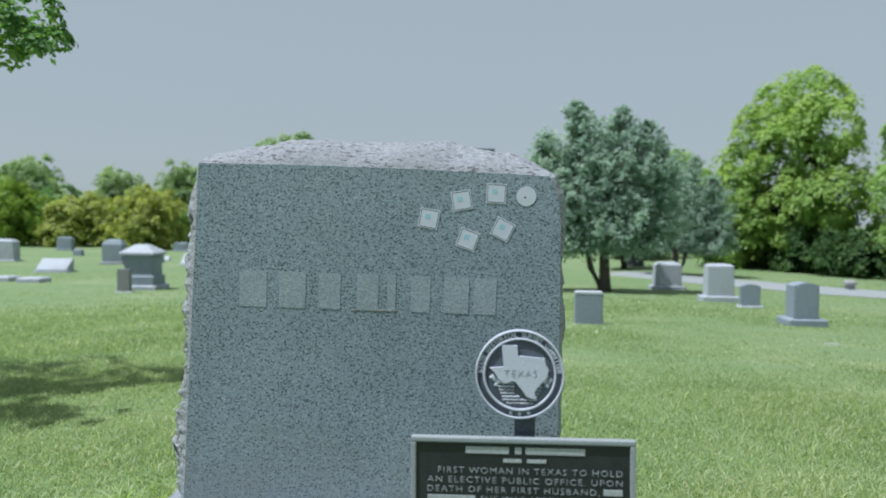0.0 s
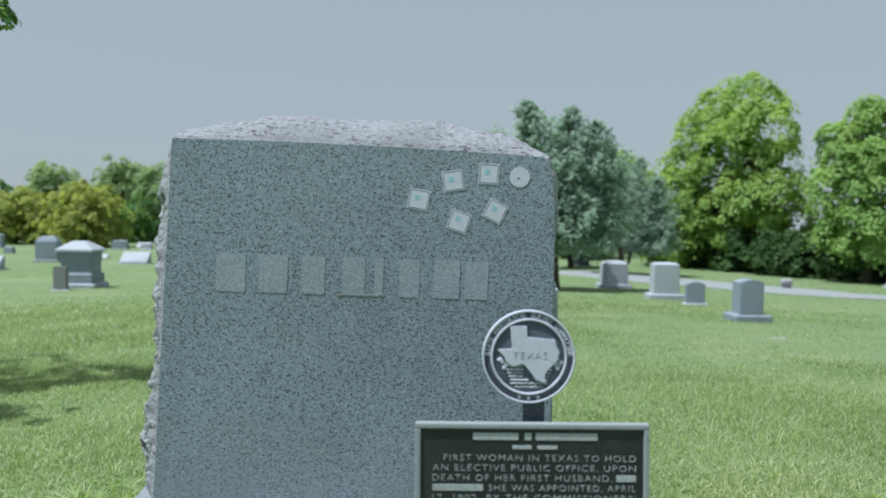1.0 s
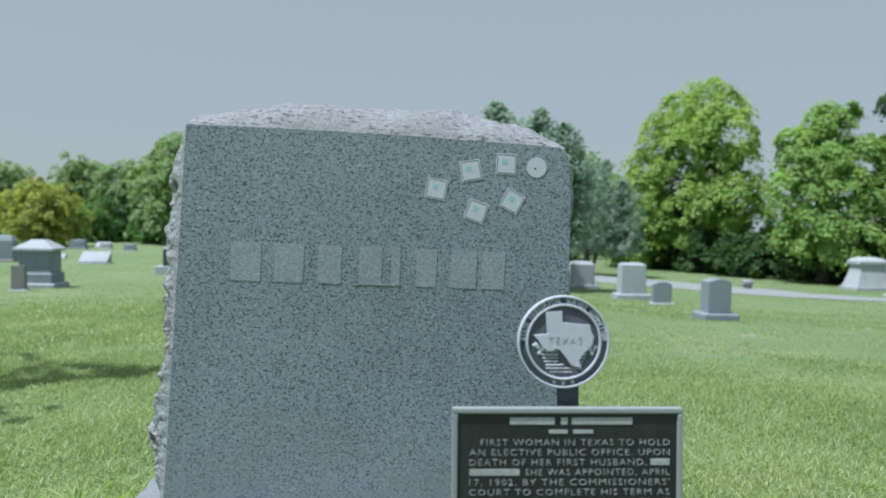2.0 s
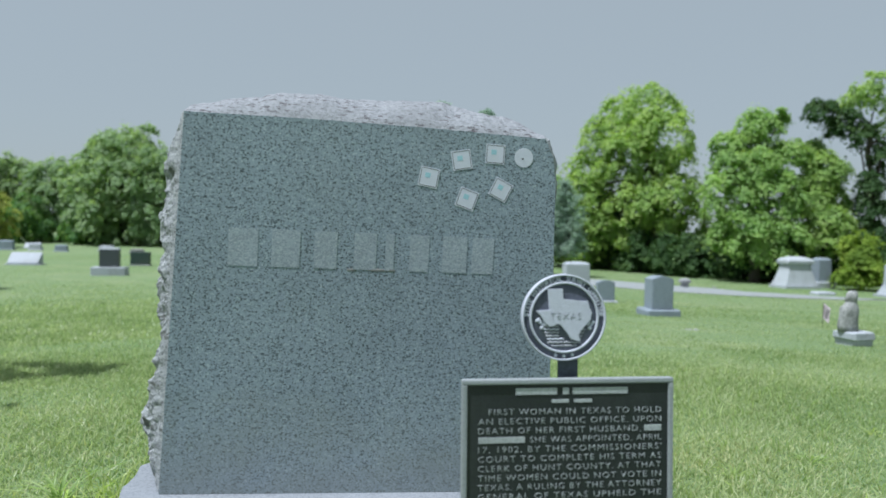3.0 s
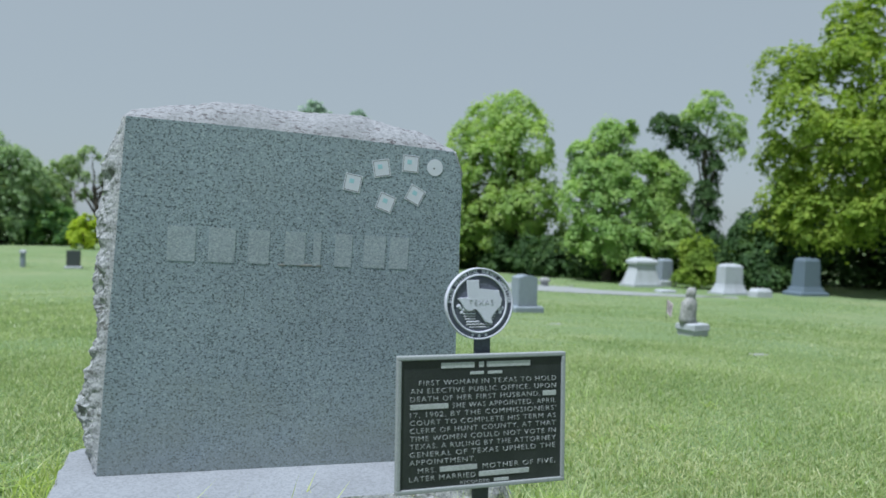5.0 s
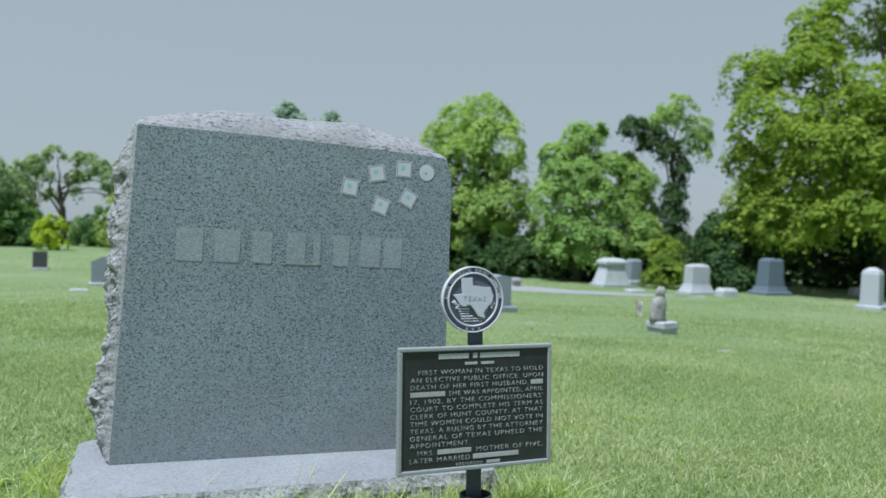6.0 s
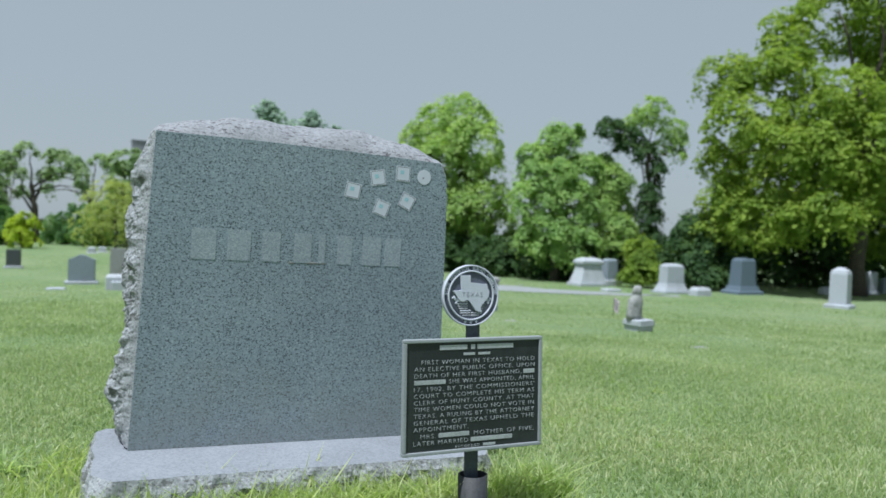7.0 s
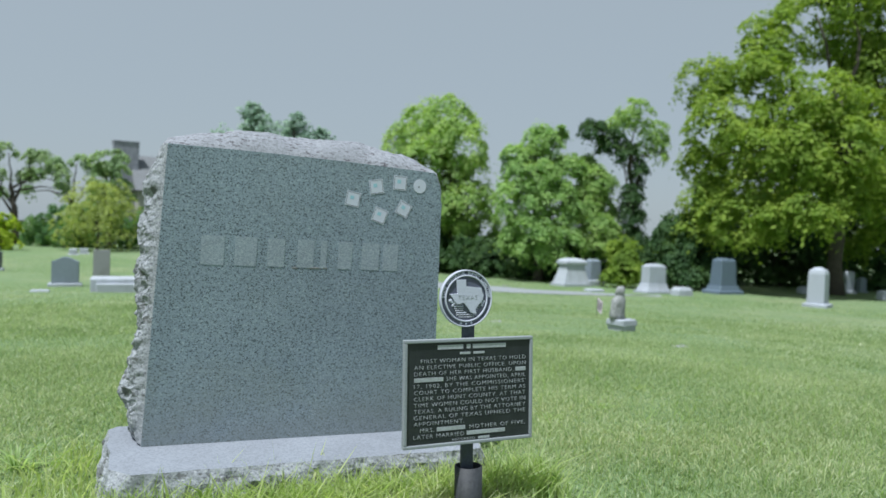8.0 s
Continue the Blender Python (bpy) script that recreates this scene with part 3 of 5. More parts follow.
    for sx in (-0.55, 0.60):
        bm = bmesh.new()
        for k in range(9):
            c = Vector((mx + R0 * (sx + random.uniform(-0.10, 0.10)), 0.0245, mz + R0 * (-0.12 + random.uniform(-0.2, 0.14))))
            bmesh.ops.create_icosphere(bm, subdivisions=1, radius=0.0030 + 0.002 * random.random(), matrix=Matrix.Translation(c))
        part("relief_mound", bm, MEDAL_SILVER, medallion, "raised pale leafy relief")


build_sign()


# ---- the other graves ----
def at(x, y, turn=2.0, sink=0.02):
    return pose(x, y, ground_z(x, y) - sink, 0, 0, turn)


def tablet(x, y, w, h, d, stone, label, top="arch", base=None, turn=2.0, base_stone=None):
    """An upright tablet: profiled slab, with a low base block where base = (width, height, depth) is given."""
    ob = thing("gravestone", at(x, y, turn), label, "gravestone", "other graves on the lawn")
    z0 = 0.0
    if base:
        part("base", loft([(-0.05, base[0] / 2, base[2] / 2), (base[1] - 0.02, base[0] / 2, base[2] / 2), (base[1], base[0] / 2 - 0.02, base[2] / 2 - 0.02)], 0.015, 0.004), base_stone or stone, ob)
        z0 = base[1] - 0.003
    n, prof = 10, []
    for k in range(n + 1):
        s = -1 + 2 * k / n
        rise = {"arch": 0.13 * w * (1 - s * s), "serp": 0.10 * w * math.cos(s * math.pi * 0.9), "flat": 0.0, "point": 0.16 * w * (1 - abs(s))}[top]
        prof.append((s * w / 2, h - 0.14 * w * (top != "flat") + rise))
    outline = [(w / 2, z0 - (0.05 if not base else 0.0)), (-w / 2, z0 - (0.05 if not base else 0.0))] + prof
    part("die", slab_profile(outline[::-1], d, 0.012), stone, ob)
    return ob


def shaft(x, y, pieces, label, turn=2.0, chamfer=0.015):
    """A monument of stacked worked blocks: pieces of (name, rings, stone)."""
    ob = thing("monument", at(x, y, turn), label, "monument", "other graves on the lawn")
    for name, rings, stone in pieces:
        part(name, loft(rings, chamfer, 0.003), stone, ob)
    return ob


def die_on_base(x, y, w, h, d, bw, bh, bd, label, stone, base_stone=None, roof=0.06, taper=0.96, turn=2.0, step=None):
    """A squared die with a shallow hipped top on a wider base."""
    base_stone = base_stone or stone
    pieces = [("base", [(-0.06, bw / 2, bd / 2), (bh - 0.025, bw / 2, bd / 2), (bh, bw / 2 - 0.025, bd / 2 - 0.025)], base_stone)]
    z = bh
    if step:
        sw, sh, sd = step
        pieces.append(("plinth", [(z - 0.002, sw / 2, sd / 2), (z + sh - 0.02, sw / 2, sd / 2), (z + sh, sw / 2 - 0.02, sd / 2 - 0.02)], stone))
        z += sh
    pieces.append(("die", [(z - 0.002, w / 2, d / 2), (h - roof, w / 2 * taper, d / 2 * taper), (h - roof * 0.25, w / 2 * taper * 0.78, d / 2 * taper * 0.6), (h, w / 2 * 0.45, d / 2 * 0.25)], stone))
    return shaft(x, y, pieces, label, turn)


# in front of the trees beyond the lane
tablet(6.0, 32.4, 0.72, 0.62, 0.25, SLATE_STONE, "dark upright stone behind the cedars", "flat", (0.84, 0.06, 0.4), 2.0)
ob = tablet(1.15, 8.2, 0.305, 0.375, 0.14, GREY_STONE, "small grey lichened tablet stone with a sunlight-pale top", "flat", (0.36, 0.035, 0.2), 2.0, PALE_STONE)
# Sunlight on the top edge is added as a thin white block.
part("pale_top", loft([(0.372, 0.155, 0.074), (0.392, 0.153, 0.072), (0.402, 0.14, 0.06)], 0.006, 0.003), WHITE_STONE, ob, "pale top edge with sunlight in its colour")
die_on_base(4.6, 19.8, 0.72, 0.78, 0.34, 0.90, 0.14, 0.46, "pale rough-topped family stone on a wide base", PALE_STONE, roof=0.09)
die_on_base(4.7, 15.5, 0.56, 0.82, 0.30, 0.76, 0.15, 0.44, "pale grey granite stone on a square base", PALE_STONE, roof=0.05, taper=0.98)
tablet(4.74, 13.7, 0.36, 0.46, 0.12, GREY_STONE, "small round-topped weathered tablet stone", "arch", (0.45, 0.06, 0.22), 2.0, PALE_STONE)
tablet(3.93, 9.35, 0.30, 0.575, 0.27, GREY_STONE, "grey granite stone with arched top on a base", "arch", (0.47, 0.13, 0.40), 2.0)
shaft(9.85, 20.9, [("stump", [(-0.05, 0.12, 0.11), (0.20, 0.10, 0.09)], TAN_STONE), ("cap", [(0.198, 0.15, 0.13), (0.27, 0.15, 0.13), (0.33, 0.08, 0.07)], TAN_STONE)], "small weathered capped stone beside the lane")
shaft(14.18, 22.0, [("base", [(-0.05, 0.63, 0.45), (0.11, 0.63, 0.45)], WHITE_STONE),
                   ("flared_die", [(0.108, 0.58, 0.40), (0.34, 0.50, 0.34), (0.58, 0.42, 0.29), (0.80, 0.385, 0.26)], WHITE_STONE),
                   ("cap", [(0.798, 0.42, 0.30), (0.84, 0.465, 0.33), (0.92, 0.465, 0.33), (1.0, 0.38, 0.25), (1.05, 0.22, 0.13)], WHITE_STONE)], "large pale bell-shaped monument with a heavy cap")
shaft(15.32, 22.3, [("base", [(-0.05, 0.36, 0.30), (0.20, 0.36, 0.30), (0.24, 0.30, 0.26)], PALE_STONE), ("shaft", [(0.238, 0.25, 0.22), (0.95, 0.23, 0.2), (1.02, 0.15, 0.13)], GREY_STONE)], "grey squared shaft on a pale base")
shaft(15.33, 18.8, [("base", [(-0.05, 0.56, 0.36), (0.10, 0.56, 0.36)], PALE_STONE), ("flared_plinth", [(0.098, 0.50, 0.31), (0.25, 0.42, 0.25), (0.36, 0.385, 0.22)], PALE_STONE),
                    ("die", [(0.358, 0.37, 0.21), (0.92, 0.36, 0.2), (0.99, 0.26, 0.13), (1.01, 0.12, 0.06)], PALE_STONE)], "pale marble monument with a flared foot")
shaft(15.75, 17.9, [("marker", [(-0.05, 0.32, 0.2), (0.20, 0.31, 0.19), (0.29, 0.24, 0.13)], WHITE_STONE)], "low white slope-topped marker in the grass")
shaft(18.3, 18.7, [("base", [(-0.05, 0.60, 0.40), (0.12, 0.60, 0.40), (0.17, 0.53, 0.36)], BLUE_STONE), ("plinth", [(0.168, 0.48, 0.34), (0.32, 0.42, 0.30)], BLUE_STONE),
                   ("die", [(0.318, 0.385, 0.27), (1.18, 0.33, 0.23), (1.25, 0.29, 0.18), (1.28, 0.20, 0.10)], BLUE_STONE)], "tall blue-grey granite monument near the shade tree")
shaft(17.45, 14.2, [("base", [(-0.05, 0.33, 0.33), (0.10, 0.33, 0.33), (0.13, 0.30, 0.30)], PALE_STONE), ("shaft", [(0.128, 0.235, 0.235), (0.98, 0.225, 0.225), (1.08, 0.20, 0.20), (1.17, 0.07, 0.07)], PALE_STONE)], "pale square pillar stone with a pointed top", turn=24)
die_on_base(25.0, 19.0, 0.50, 0.90, 0.22, 0.62, 0.12, 0.34, "pale upright stone beside the tree trunk", PALE_STONE)
die_on_base(26.3, 19.4, 0.40, 0.64, 0.2, 0.52, 0.10, 0.30, "small grey upright stone beside the tree trunk", GREY_STONE)
shaft(22.6, 19.0, [("marker", [(-0.05, 0.24, 0.15), (0.22, 0.22, 0.13), (0.29, 0.12, 0.07)], WHITE_STONE)], "low white rounded marker in the grass")
shaft(23.6, 16.5, [("marker", [(-0.05, 0.26, 0.16), (0.26, 0.25, 0.15), (0.35, 0.18, 0.1)], WHITE_STONE)], "low white block marker in the grass")
shaft(13.3, 19.3, [("marker", [(-0.05, 0.30, 0.2), (0.08, 0.29, 0.19), (0.11, 0.25, 0.15)], PALE_STONE)], "flat pale marker flush in the lawn")
for x, y in ((3.23, 6.95), (3.85, 4.56), (11.2, 21.6)):
    shaft(x, y, [("marker", [(-0.05, 0.10, 0.05), (0.028, 0.095, 0.045), (0.038, 0.07, 0.03)], TAN_STONE)], "small flat pale marker sunk in the grass")

# left, across the lawn
die_on_base(-22.3, 30.4, 1.35, 1.03, 0.5, 1.5, 0.10, 0.62, "wide pale family stone with a sloping top", PALE_STONE, roof=0.1)


def slant(x, y, w, h, d, stone, label):
    ob = thing("grave_marker", at(x, y), label, "grave marker", "low markers on the lawn")
    bm = bmesh.new()
    prof = [(-d / 2, -0.05), (d / 2, -0.05), (d / 2, h), (d / 2 - 0.08, h), (-d / 2, h * 0.25)]
    a = [bm.verts.new((-w / 2, p, q)) for p, q in prof]
    b = [bm.verts.new((w / 2, p, q)) for p, q in prof]
    for i in range(5):
        bm.faces.new((a[i], a[(i + 1) % 5], b[(i + 1) % 5], b[i]))
    bm.faces.new(a[::-1])
    bm.faces.new(b)
    bmesh.ops.recalc_face_normals(bm, faces=bm.faces[:])
    bmesh.ops.bevel(bm, geom=bm.edges[:], offset=0.012, segments=1, affect="EDGES")
    part("slant_block", bm, stone, ob)
    part("footing", loft([(-0.06, w / 2 + 0.08, d / 2 + 0.08), (0.06, w / 2 + 0.08, d / 2 + 0.08)], 0.01, 0.003), stone, ob)


slant(-16.0, 24.6, 1.15, 0.50, 0.5, PALE_STONE, "pale slant-faced grave marker in the lawn")
slant(-12.7, 29.0, 1.10, 0.50, 0.5, PALE_STONE, "pale slant-faced grave marker in the lawn")
slant(-19.0, 44.5, 0.85, 0.36, 0.4, PALE_STONE, "small pale slant-faced grave marker")
slant(-15.7, 32.4, 0.45, 0.22, 0.3, WHITE_STONE, "small white slant-faced grave marker")
for x, y in ((-13.7, 20.1), (-14.95, 20.5)):
    shaft(x, y, [("ledger", [(-0.05, 0.36, 0.3), (0.13, 0.36, 0.3), (0.17, 0.32, 0.26)], PALE_STONE)], "low pale ledger stone lying in the grass")
die_on_base(-26.5, 41.6, 0.95, 0.84, 0.4, 1.05, 0.12, 0.5, "grey granite stone near the far hedge", GREY_STONE, roof=0.05)
slant(-31.2, 47.3, 0.7, 0.40, 0.4, WHITE_STONE, "small white slant-faced grave marker")
shaft(-22.2, 36.0, [("marker", [(-0.05, 0.24, 0.16), (0.30, 0.22, 0.14), (0.36, 0.16, 0.1)], GREY_STONE)], "small grey block marker in the grass")
die_on_base(-16.3, 29.1, 0.88, 1.10, 0.45, 1.02, 0.14, 0.6, "grey stone with a pale hipped top on a base", GREY_STONE, TAN_STONE, roof=0.22, taper=1.0)
# the tiered monument with an overhanging pyramid cap
shaft(-9.0, 17.6, [("base", [(-0.05, 0.50, 0.42), (0.12, 0.50, 0.42), (0.15, 0.46, 0.38)], PALE_STONE), ("plinth", [(0.148, 0.42, 0.35), (0.36, 0.42, 0.35), (0.40, 0.38, 0.31)], GREY_STONE),
                   ("die", [(0.398, 0.365, 0.30), (0.92, 0.365, 0.30)], GREY_STONE), ("pyramid_cap", [(0.918, 0.45, 0.38), (0.97, 0.45, 0.38), (1.14, 0.20, 0.16), (1.17, 0.16, 0.12)], PALE_STONE)],
      "grey tiered monument with a pale pyramid cap")
tablet(-8.9, 16.5, 0.31, 0.58, 0.12, DARK_STONE, "small dark weathered tablet beside the monument", "flat", (0.42, 0.05, 0.22), 2.0, PALE_STONE)
tablet(-14.9, 30.3, 0.36, 0.66, 0.14, GREY_STONE, "narrow grey tablet stone", "arch")
die_on_base(-19.3, 41.9, 0.85, 0.56, 0.35, 0.95, 0.10, 0.45, "grey block stone near the far hedge", GREY_STONE, roof=0.04)
for x, y, w, h, s in ((-20.4, 44.3, 0.8, 0.5, GREY_STONE), (-17.7, 41.8, 0.62, 0.42, PALE_STONE), (-16.0, 40.9, 0.62, 0.4, GREY_STONE), (-3.7, 40.9, 0.4, 0.36, WHITE_STONE), (-3.3, 42.5, 0.42, 0.32, WHITE_STONE), (-14.2, 42.5, 0.8, 0.34, PALE_STONE), (-12.1, 41.0, 0.7, 0.25, DARK_STONE)):
    die_on_base(x, y, w, h, 0.28, w + 0.14, 0.08, 0.38, "small far %s upright stone" % {GREY_STONE: "grey", PALE_STONE: "pale", WHITE_STONE: "white", DARK_STONE: "dark"}[s], s, roof=0.04)
# dark polished die on a pale base
ob = tablet(-7.85, 23.6, 0.58, 0.86, 0.26, SLATE_STONE, "polished dark granite stone on a pale base", "flat", (1.02, 0.30, 0.5), 4.0, PALE_STONE)
# Pale block laid over the top of the dark die.
part("pale_top", loft([(0.85, 0.295, 0.135), (0.90, 0.27, 0.11)], 0.01), PALE_STONE, ob, "pale flat top")
tablet(-8.65, 29.6, 0.72, 0.55, 0.3, GREEN_STONE, "dark green boxy gravestone", "flat", (0.8, 0.06, 0.4), 2.0, GREEN_STONE)
shaft(-6.85, 28.5, [("post", [(-0.05, 0.08, 0.08), (0.52, 0.075, 0.075)], GREY_STONE), ("cap", [(0.518, 0.11, 0.11), (0.60, 0.10, 0.10), (0.63, 0.05, 0.05)], WHITE_STONE)], "narrow grey post marker with a white cap")
tablet(-2.32, 19.9, 0.62, 0.80, 0.26, GREY_STONE, "grey granite stone with a curved top on a pale base", "serp", (0.77, 0.11, 0.42), 2.0, PALE_STONE)
tablet(-1.72, 25.3, 0.50, 0.86, 0.24, TAN_STONE, "tall pale upright stone behind a white ledger", "flat")
shaft(-1.05, 17.2, [("ledger", [(-0.05, 0.55, 0.35), (0.32, 0.55, 0.35), (0.35, 0.52, 0.32)], WHITE_STONE), ("step", [(-0.05, 0.43, 0.48), (0.22, 0.43, 0.48), (0.24, 0.41, 0.46)], WHITE_STONE)], "low white tomb with a stepped ledger")
tablet(-5.14, 28.0, 0.44, 0.66, 0.22, SLATE_STONE, "dark polished upright stone on a pale base", "flat", (0.56, 0.10, 0.34), 2.0, PALE_STONE)
shaft(-2.6, 17.3, [("marker", [(-0.05, 0.2, 0.12), (0.05, 0.19, 0.11), (0.07, 0.15, 0.08)], PALE_STONE)], "small flat pale marker sunk in the grass")


def build_statue():
    x, y = 4.32, 6.02
    block = thing("pedestal", at(x, y, 14), "low pale stone block with a worn top under a statue", "pedestal", "other graves on the lawn")
    part("block", loft([(-0.05, 0.115, 0.10), (0.08, 0.12, 0.11), (0.10, 0.135, 0.12), (0.148, 0.135, 0.12), (0.158, 0.122, 0.105)], 0.02, 0.006), PALE_STONE, block)
    bm, rows = lathe([(0.078, 0.0), (0.080, 0.05), (0.074, 0.12), (0.076, 0.18), (0.072, 0.215), (0.056, 0.245), (0.042, 0.262), (0.039, 0.275), (0.043, 0.292), (0.047, 0.318), (0.042, 0.345), (0.022, 0.365)], 20)
    bm.faces.new(rows[-1])
    bm.faces.new(rows[0][::-1])
    for v in bm.verts:
        z = v.co.z
        v.co.x *= 1.38 - 0.3 * z
        v.co.y *= 0.85 if z < 0.25 else 0.95
        v.co.x += 0.035 * max(0.0, z - 0.12) / 0.24 - 0.01
        v.co += 0.016 * Vector((noise.noise(v.co * 22), noise.noise(v.co * 22 + Vector((5, 0, 0))), 0)) * (z > 0.01)
    mesh = bpy.data.meshes.new("statue")
    bm.to_mesh(mesh)
    bm.free()
    ob = link_mesh("statue", mesh, [STATUE_STONE])
    ob.matrix_world = at(x, y, 14, 0.02) @ pose(-0.04, 0.02, 0.157)
    tagged(ob, "small weathered grey stone statue on a low block", "statue")


build_statue()


def build_flag():
    ob = thing("small_flag", at(5.75, 8.5, -25), "small faded cloth grave flag on a thin stick", "flag")
    part("stick", tube([(0, 0, -0.05), (0.005, 0, 0.34)], [0.004, 0.003], 6), BARK, ob)
    bm = bmesh.new()
    grid = [[bm.verts.new((0.005 + 0.085 * i / 6 * (1 - 0.25 * j / 5), 0.012 * math.sin(i * 1.4 + j * 0.5), 0.33 - 0.19 * j / 5 - 0.07 * i / 6)) for i in range(7)] for j in range(6)]
    for j in range(5):
        for i in range(6):
            bm.faces.new((grid[j][i], grid[j][i + 1], grid[j + 1][i + 1], grid[j + 1][i])).smooth = True
    bmesh.ops.solidify(bm, geom=bm.faces[:], thickness=0.002)
    part("cloth", bm, CLOTH, ob, "faded pinkish white cloth")


build_flag()


def build_house():
    ob = thing("house", pose(-0.1, 64.0, -1.0, 0, 0, 8), "far pale house with grey gable roof and chimney", "house")
    part("wall", box(9.0, 7.0, 4.3, 0.05, (3.4, 0, 0)), HOUSE_WALL, ob, "pale plastered wall")
    bm = slab_profile([(-4.0, 0.0), (4.0, 0.0), (0.0, 3.0)], 9.6, 0.03)
    bmesh.ops.transform(bm, matrix=pose(3.4, 0, 4.3, 0, 0, 90), verts=bm.verts[:])
    part("roof", bm, HOUSE_ROOF, ob, "grey shingled gable roof")
    chim = part("chimney", loft([(0.0, 1.0, 0.6), (5.2, 0.95, 0.55), (7.8, 0.93, 0.5), (8.25, 0.98, 0.55)], 0.05, 0.02), CHIMNEY_STONE, ob, "square grey stone chimney")
    chim.location = (-1.8, -1.2, 0.0)


build_house()


# ---- trees ----
def leaf_cloud(centres, outward, size, rng, long=1.6, flop=0.9):
    """One folded leaf (two triangles sharing a rib) for each centre."""
    n = len(centres)
    nrm = outward + rng.normal(0, flop, (n, 3)) + np.array([0, 0, 0.55])
    nrm /= np.linalg.norm(nrm, axis=1)[:, None] + 1e-9
    t1 = np.cross(nrm, rng.normal(0, 1, (n, 3)))
    t1 /= np.linalg.norm(t1, axis=1)[:, None] + 1e-9
    t2 = np.cross(nrm, t1)
    s = (size * rng.uniform(0.6, 1.35, n))[:, None]
    tip, tail = centres + t1 * s * long * 0.5, centres - t1 * s * long * 0.5
    left, right = centres + t2 * s * 0.45 + nrm * s * 0.12, centres - t2 * s * 0.45 + nrm * s * 0.12
    verts = np.stack([tail, left, tip, right], axis=1).reshape(-1, 3)
    return verts, np.arange(4 * n).reshape(-1, 4)


def crown_points(lobes, clumps, leaves, spread, rng, drop=0.35):
    """Leaf centres on small domed pads that sit over ellipsoid lobes (centre, radii), lit above and open below."""
    pts, out = [], []
    weight = np.array([(r[0] * r[1] + r[1] * r[2] + r[0] * r[2]) for _, r in lobes])
    for (c, r), w in zip(lobes, weight / weight.sum()):
        k = max(4, int(clumps * w))
        d = rng.normal(0, 1, (k, 3)) + np.array([0, 0, 0.25])
        d /= np.linalg.norm(d, axis=1)[:, None]
        reach = np.where(rng.uniform(0, 1, k) < 0.8, rng.uniform(0.78, 1.06, k), rng.uniform(0.25, 0.75, k))
        cc = np.array(c) + d * np.array(r) * reach[:, None]
        for q, way in zip(cc, d):
            m = int(leaves * rng.uniform(0.6, 1.4))
            scale = min(spread, 0.62 * max(r)) * rng.uniform(0.55, 1.35)
            axis = way * 0.8 + np.array([0, 0, 0.7]) + rng.normal(0, 0.2, 3)
            axis /= np.linalg.norm(axis)
            h = rng.normal(0, 1, (m, 3))
            h /= np.linalg.norm(h, axis=1)[:, None]
            up = h @ axis
            h[up < -0.15] -= 2 * up[up < -0.15][:, None] * axis
            up = h @ axis
            off = (h - axis * (up * 0.45)[:, None]) * (scale * np.where(rng.uniform(0, 1, m) < 0.12, rng.uniform(1.0, 1.75, m), rng.uniform(0.4, 1.12, m) ** 0.7))[:, None]
            off[:, 2] -= drop * (off[:, 0] ** 2 + off[:, 1] ** 2) / scale
            pts.append(q + off)
            out.append(h + way * 0.3)
    return np.concatenate(pts), np.concatenate(out)


def limb(start, end, r0, r1, rng, bend=0.12, steps=6):
    a, b = Vector(start), Vector(end)
    pts, rad = [], []
    for i in range(steps + 1):
        s = i / steps
        wob = Vector(rng.normal(0, bend, 3)) * (b - a).length * 0.25 * math.sin(math.pi * s)
        pts.append(a.lerp(b, s) + wob + Vector((0, 0, 0.10 * (b - a).length * math.sin(math.pi * s))))
        rad.append(r0 + (r1 - r0) * s)
    return pts, rad


def tree(name, m, label, trunk, lobes, clumps, leaves, spread, leaf_size, material, seed, group="", category="tree", long=1.6, limbs=True, flop=0.42, drop=0.35):
    """A tree: tapered trunk with limbs that reach into the lobes, and a crown of single leaves. trunk: (height, radius, lean x, lean y)."""
    rng = np.random.default_rng(seed)
    ob = thing(name, m, label, category, group)
    h, r, lx, ly = trunk
    pts, rad = limb((0, 0, -0.15), (lx, ly, h), r * 1.15, r * 0.55, rng, 0.06, 8)
    rad[0] *= 1.35
    body = tube(pts, rad, 10)
    if limbs:
        for c, rr in lobes:
            s = min(0.95, 0.45 + 0.5 * rng.random())
            p0 = Vector((lx * s, ly * s, h * s))
            lp, lr = limb(p0, Vector(c) * 0.93 + p0 * 0.07, r * 0.42, r * 0.10, rng)
            extra = tube(lp, lr, 7)
            tmp = bpy.data.meshes.new("tmp")
            extra.to_mesh(tmp)
            extra.free()
            body.from_mesh(tmp)
            bpy.data.meshes.remove(tmp)
    part("trunk", body, BARK, ob, "rough brown trunk and limbs")
    p, o = crown_points(lobes, clumps, leaves, spread, rng, drop)
    verts, faces = leaf_cloud(p, o, leaf_size, rng, long, flop)
    link_mesh("crown", quick_mesh("crown", verts, faces), [material], ob, "leafy green crown")
    return ob


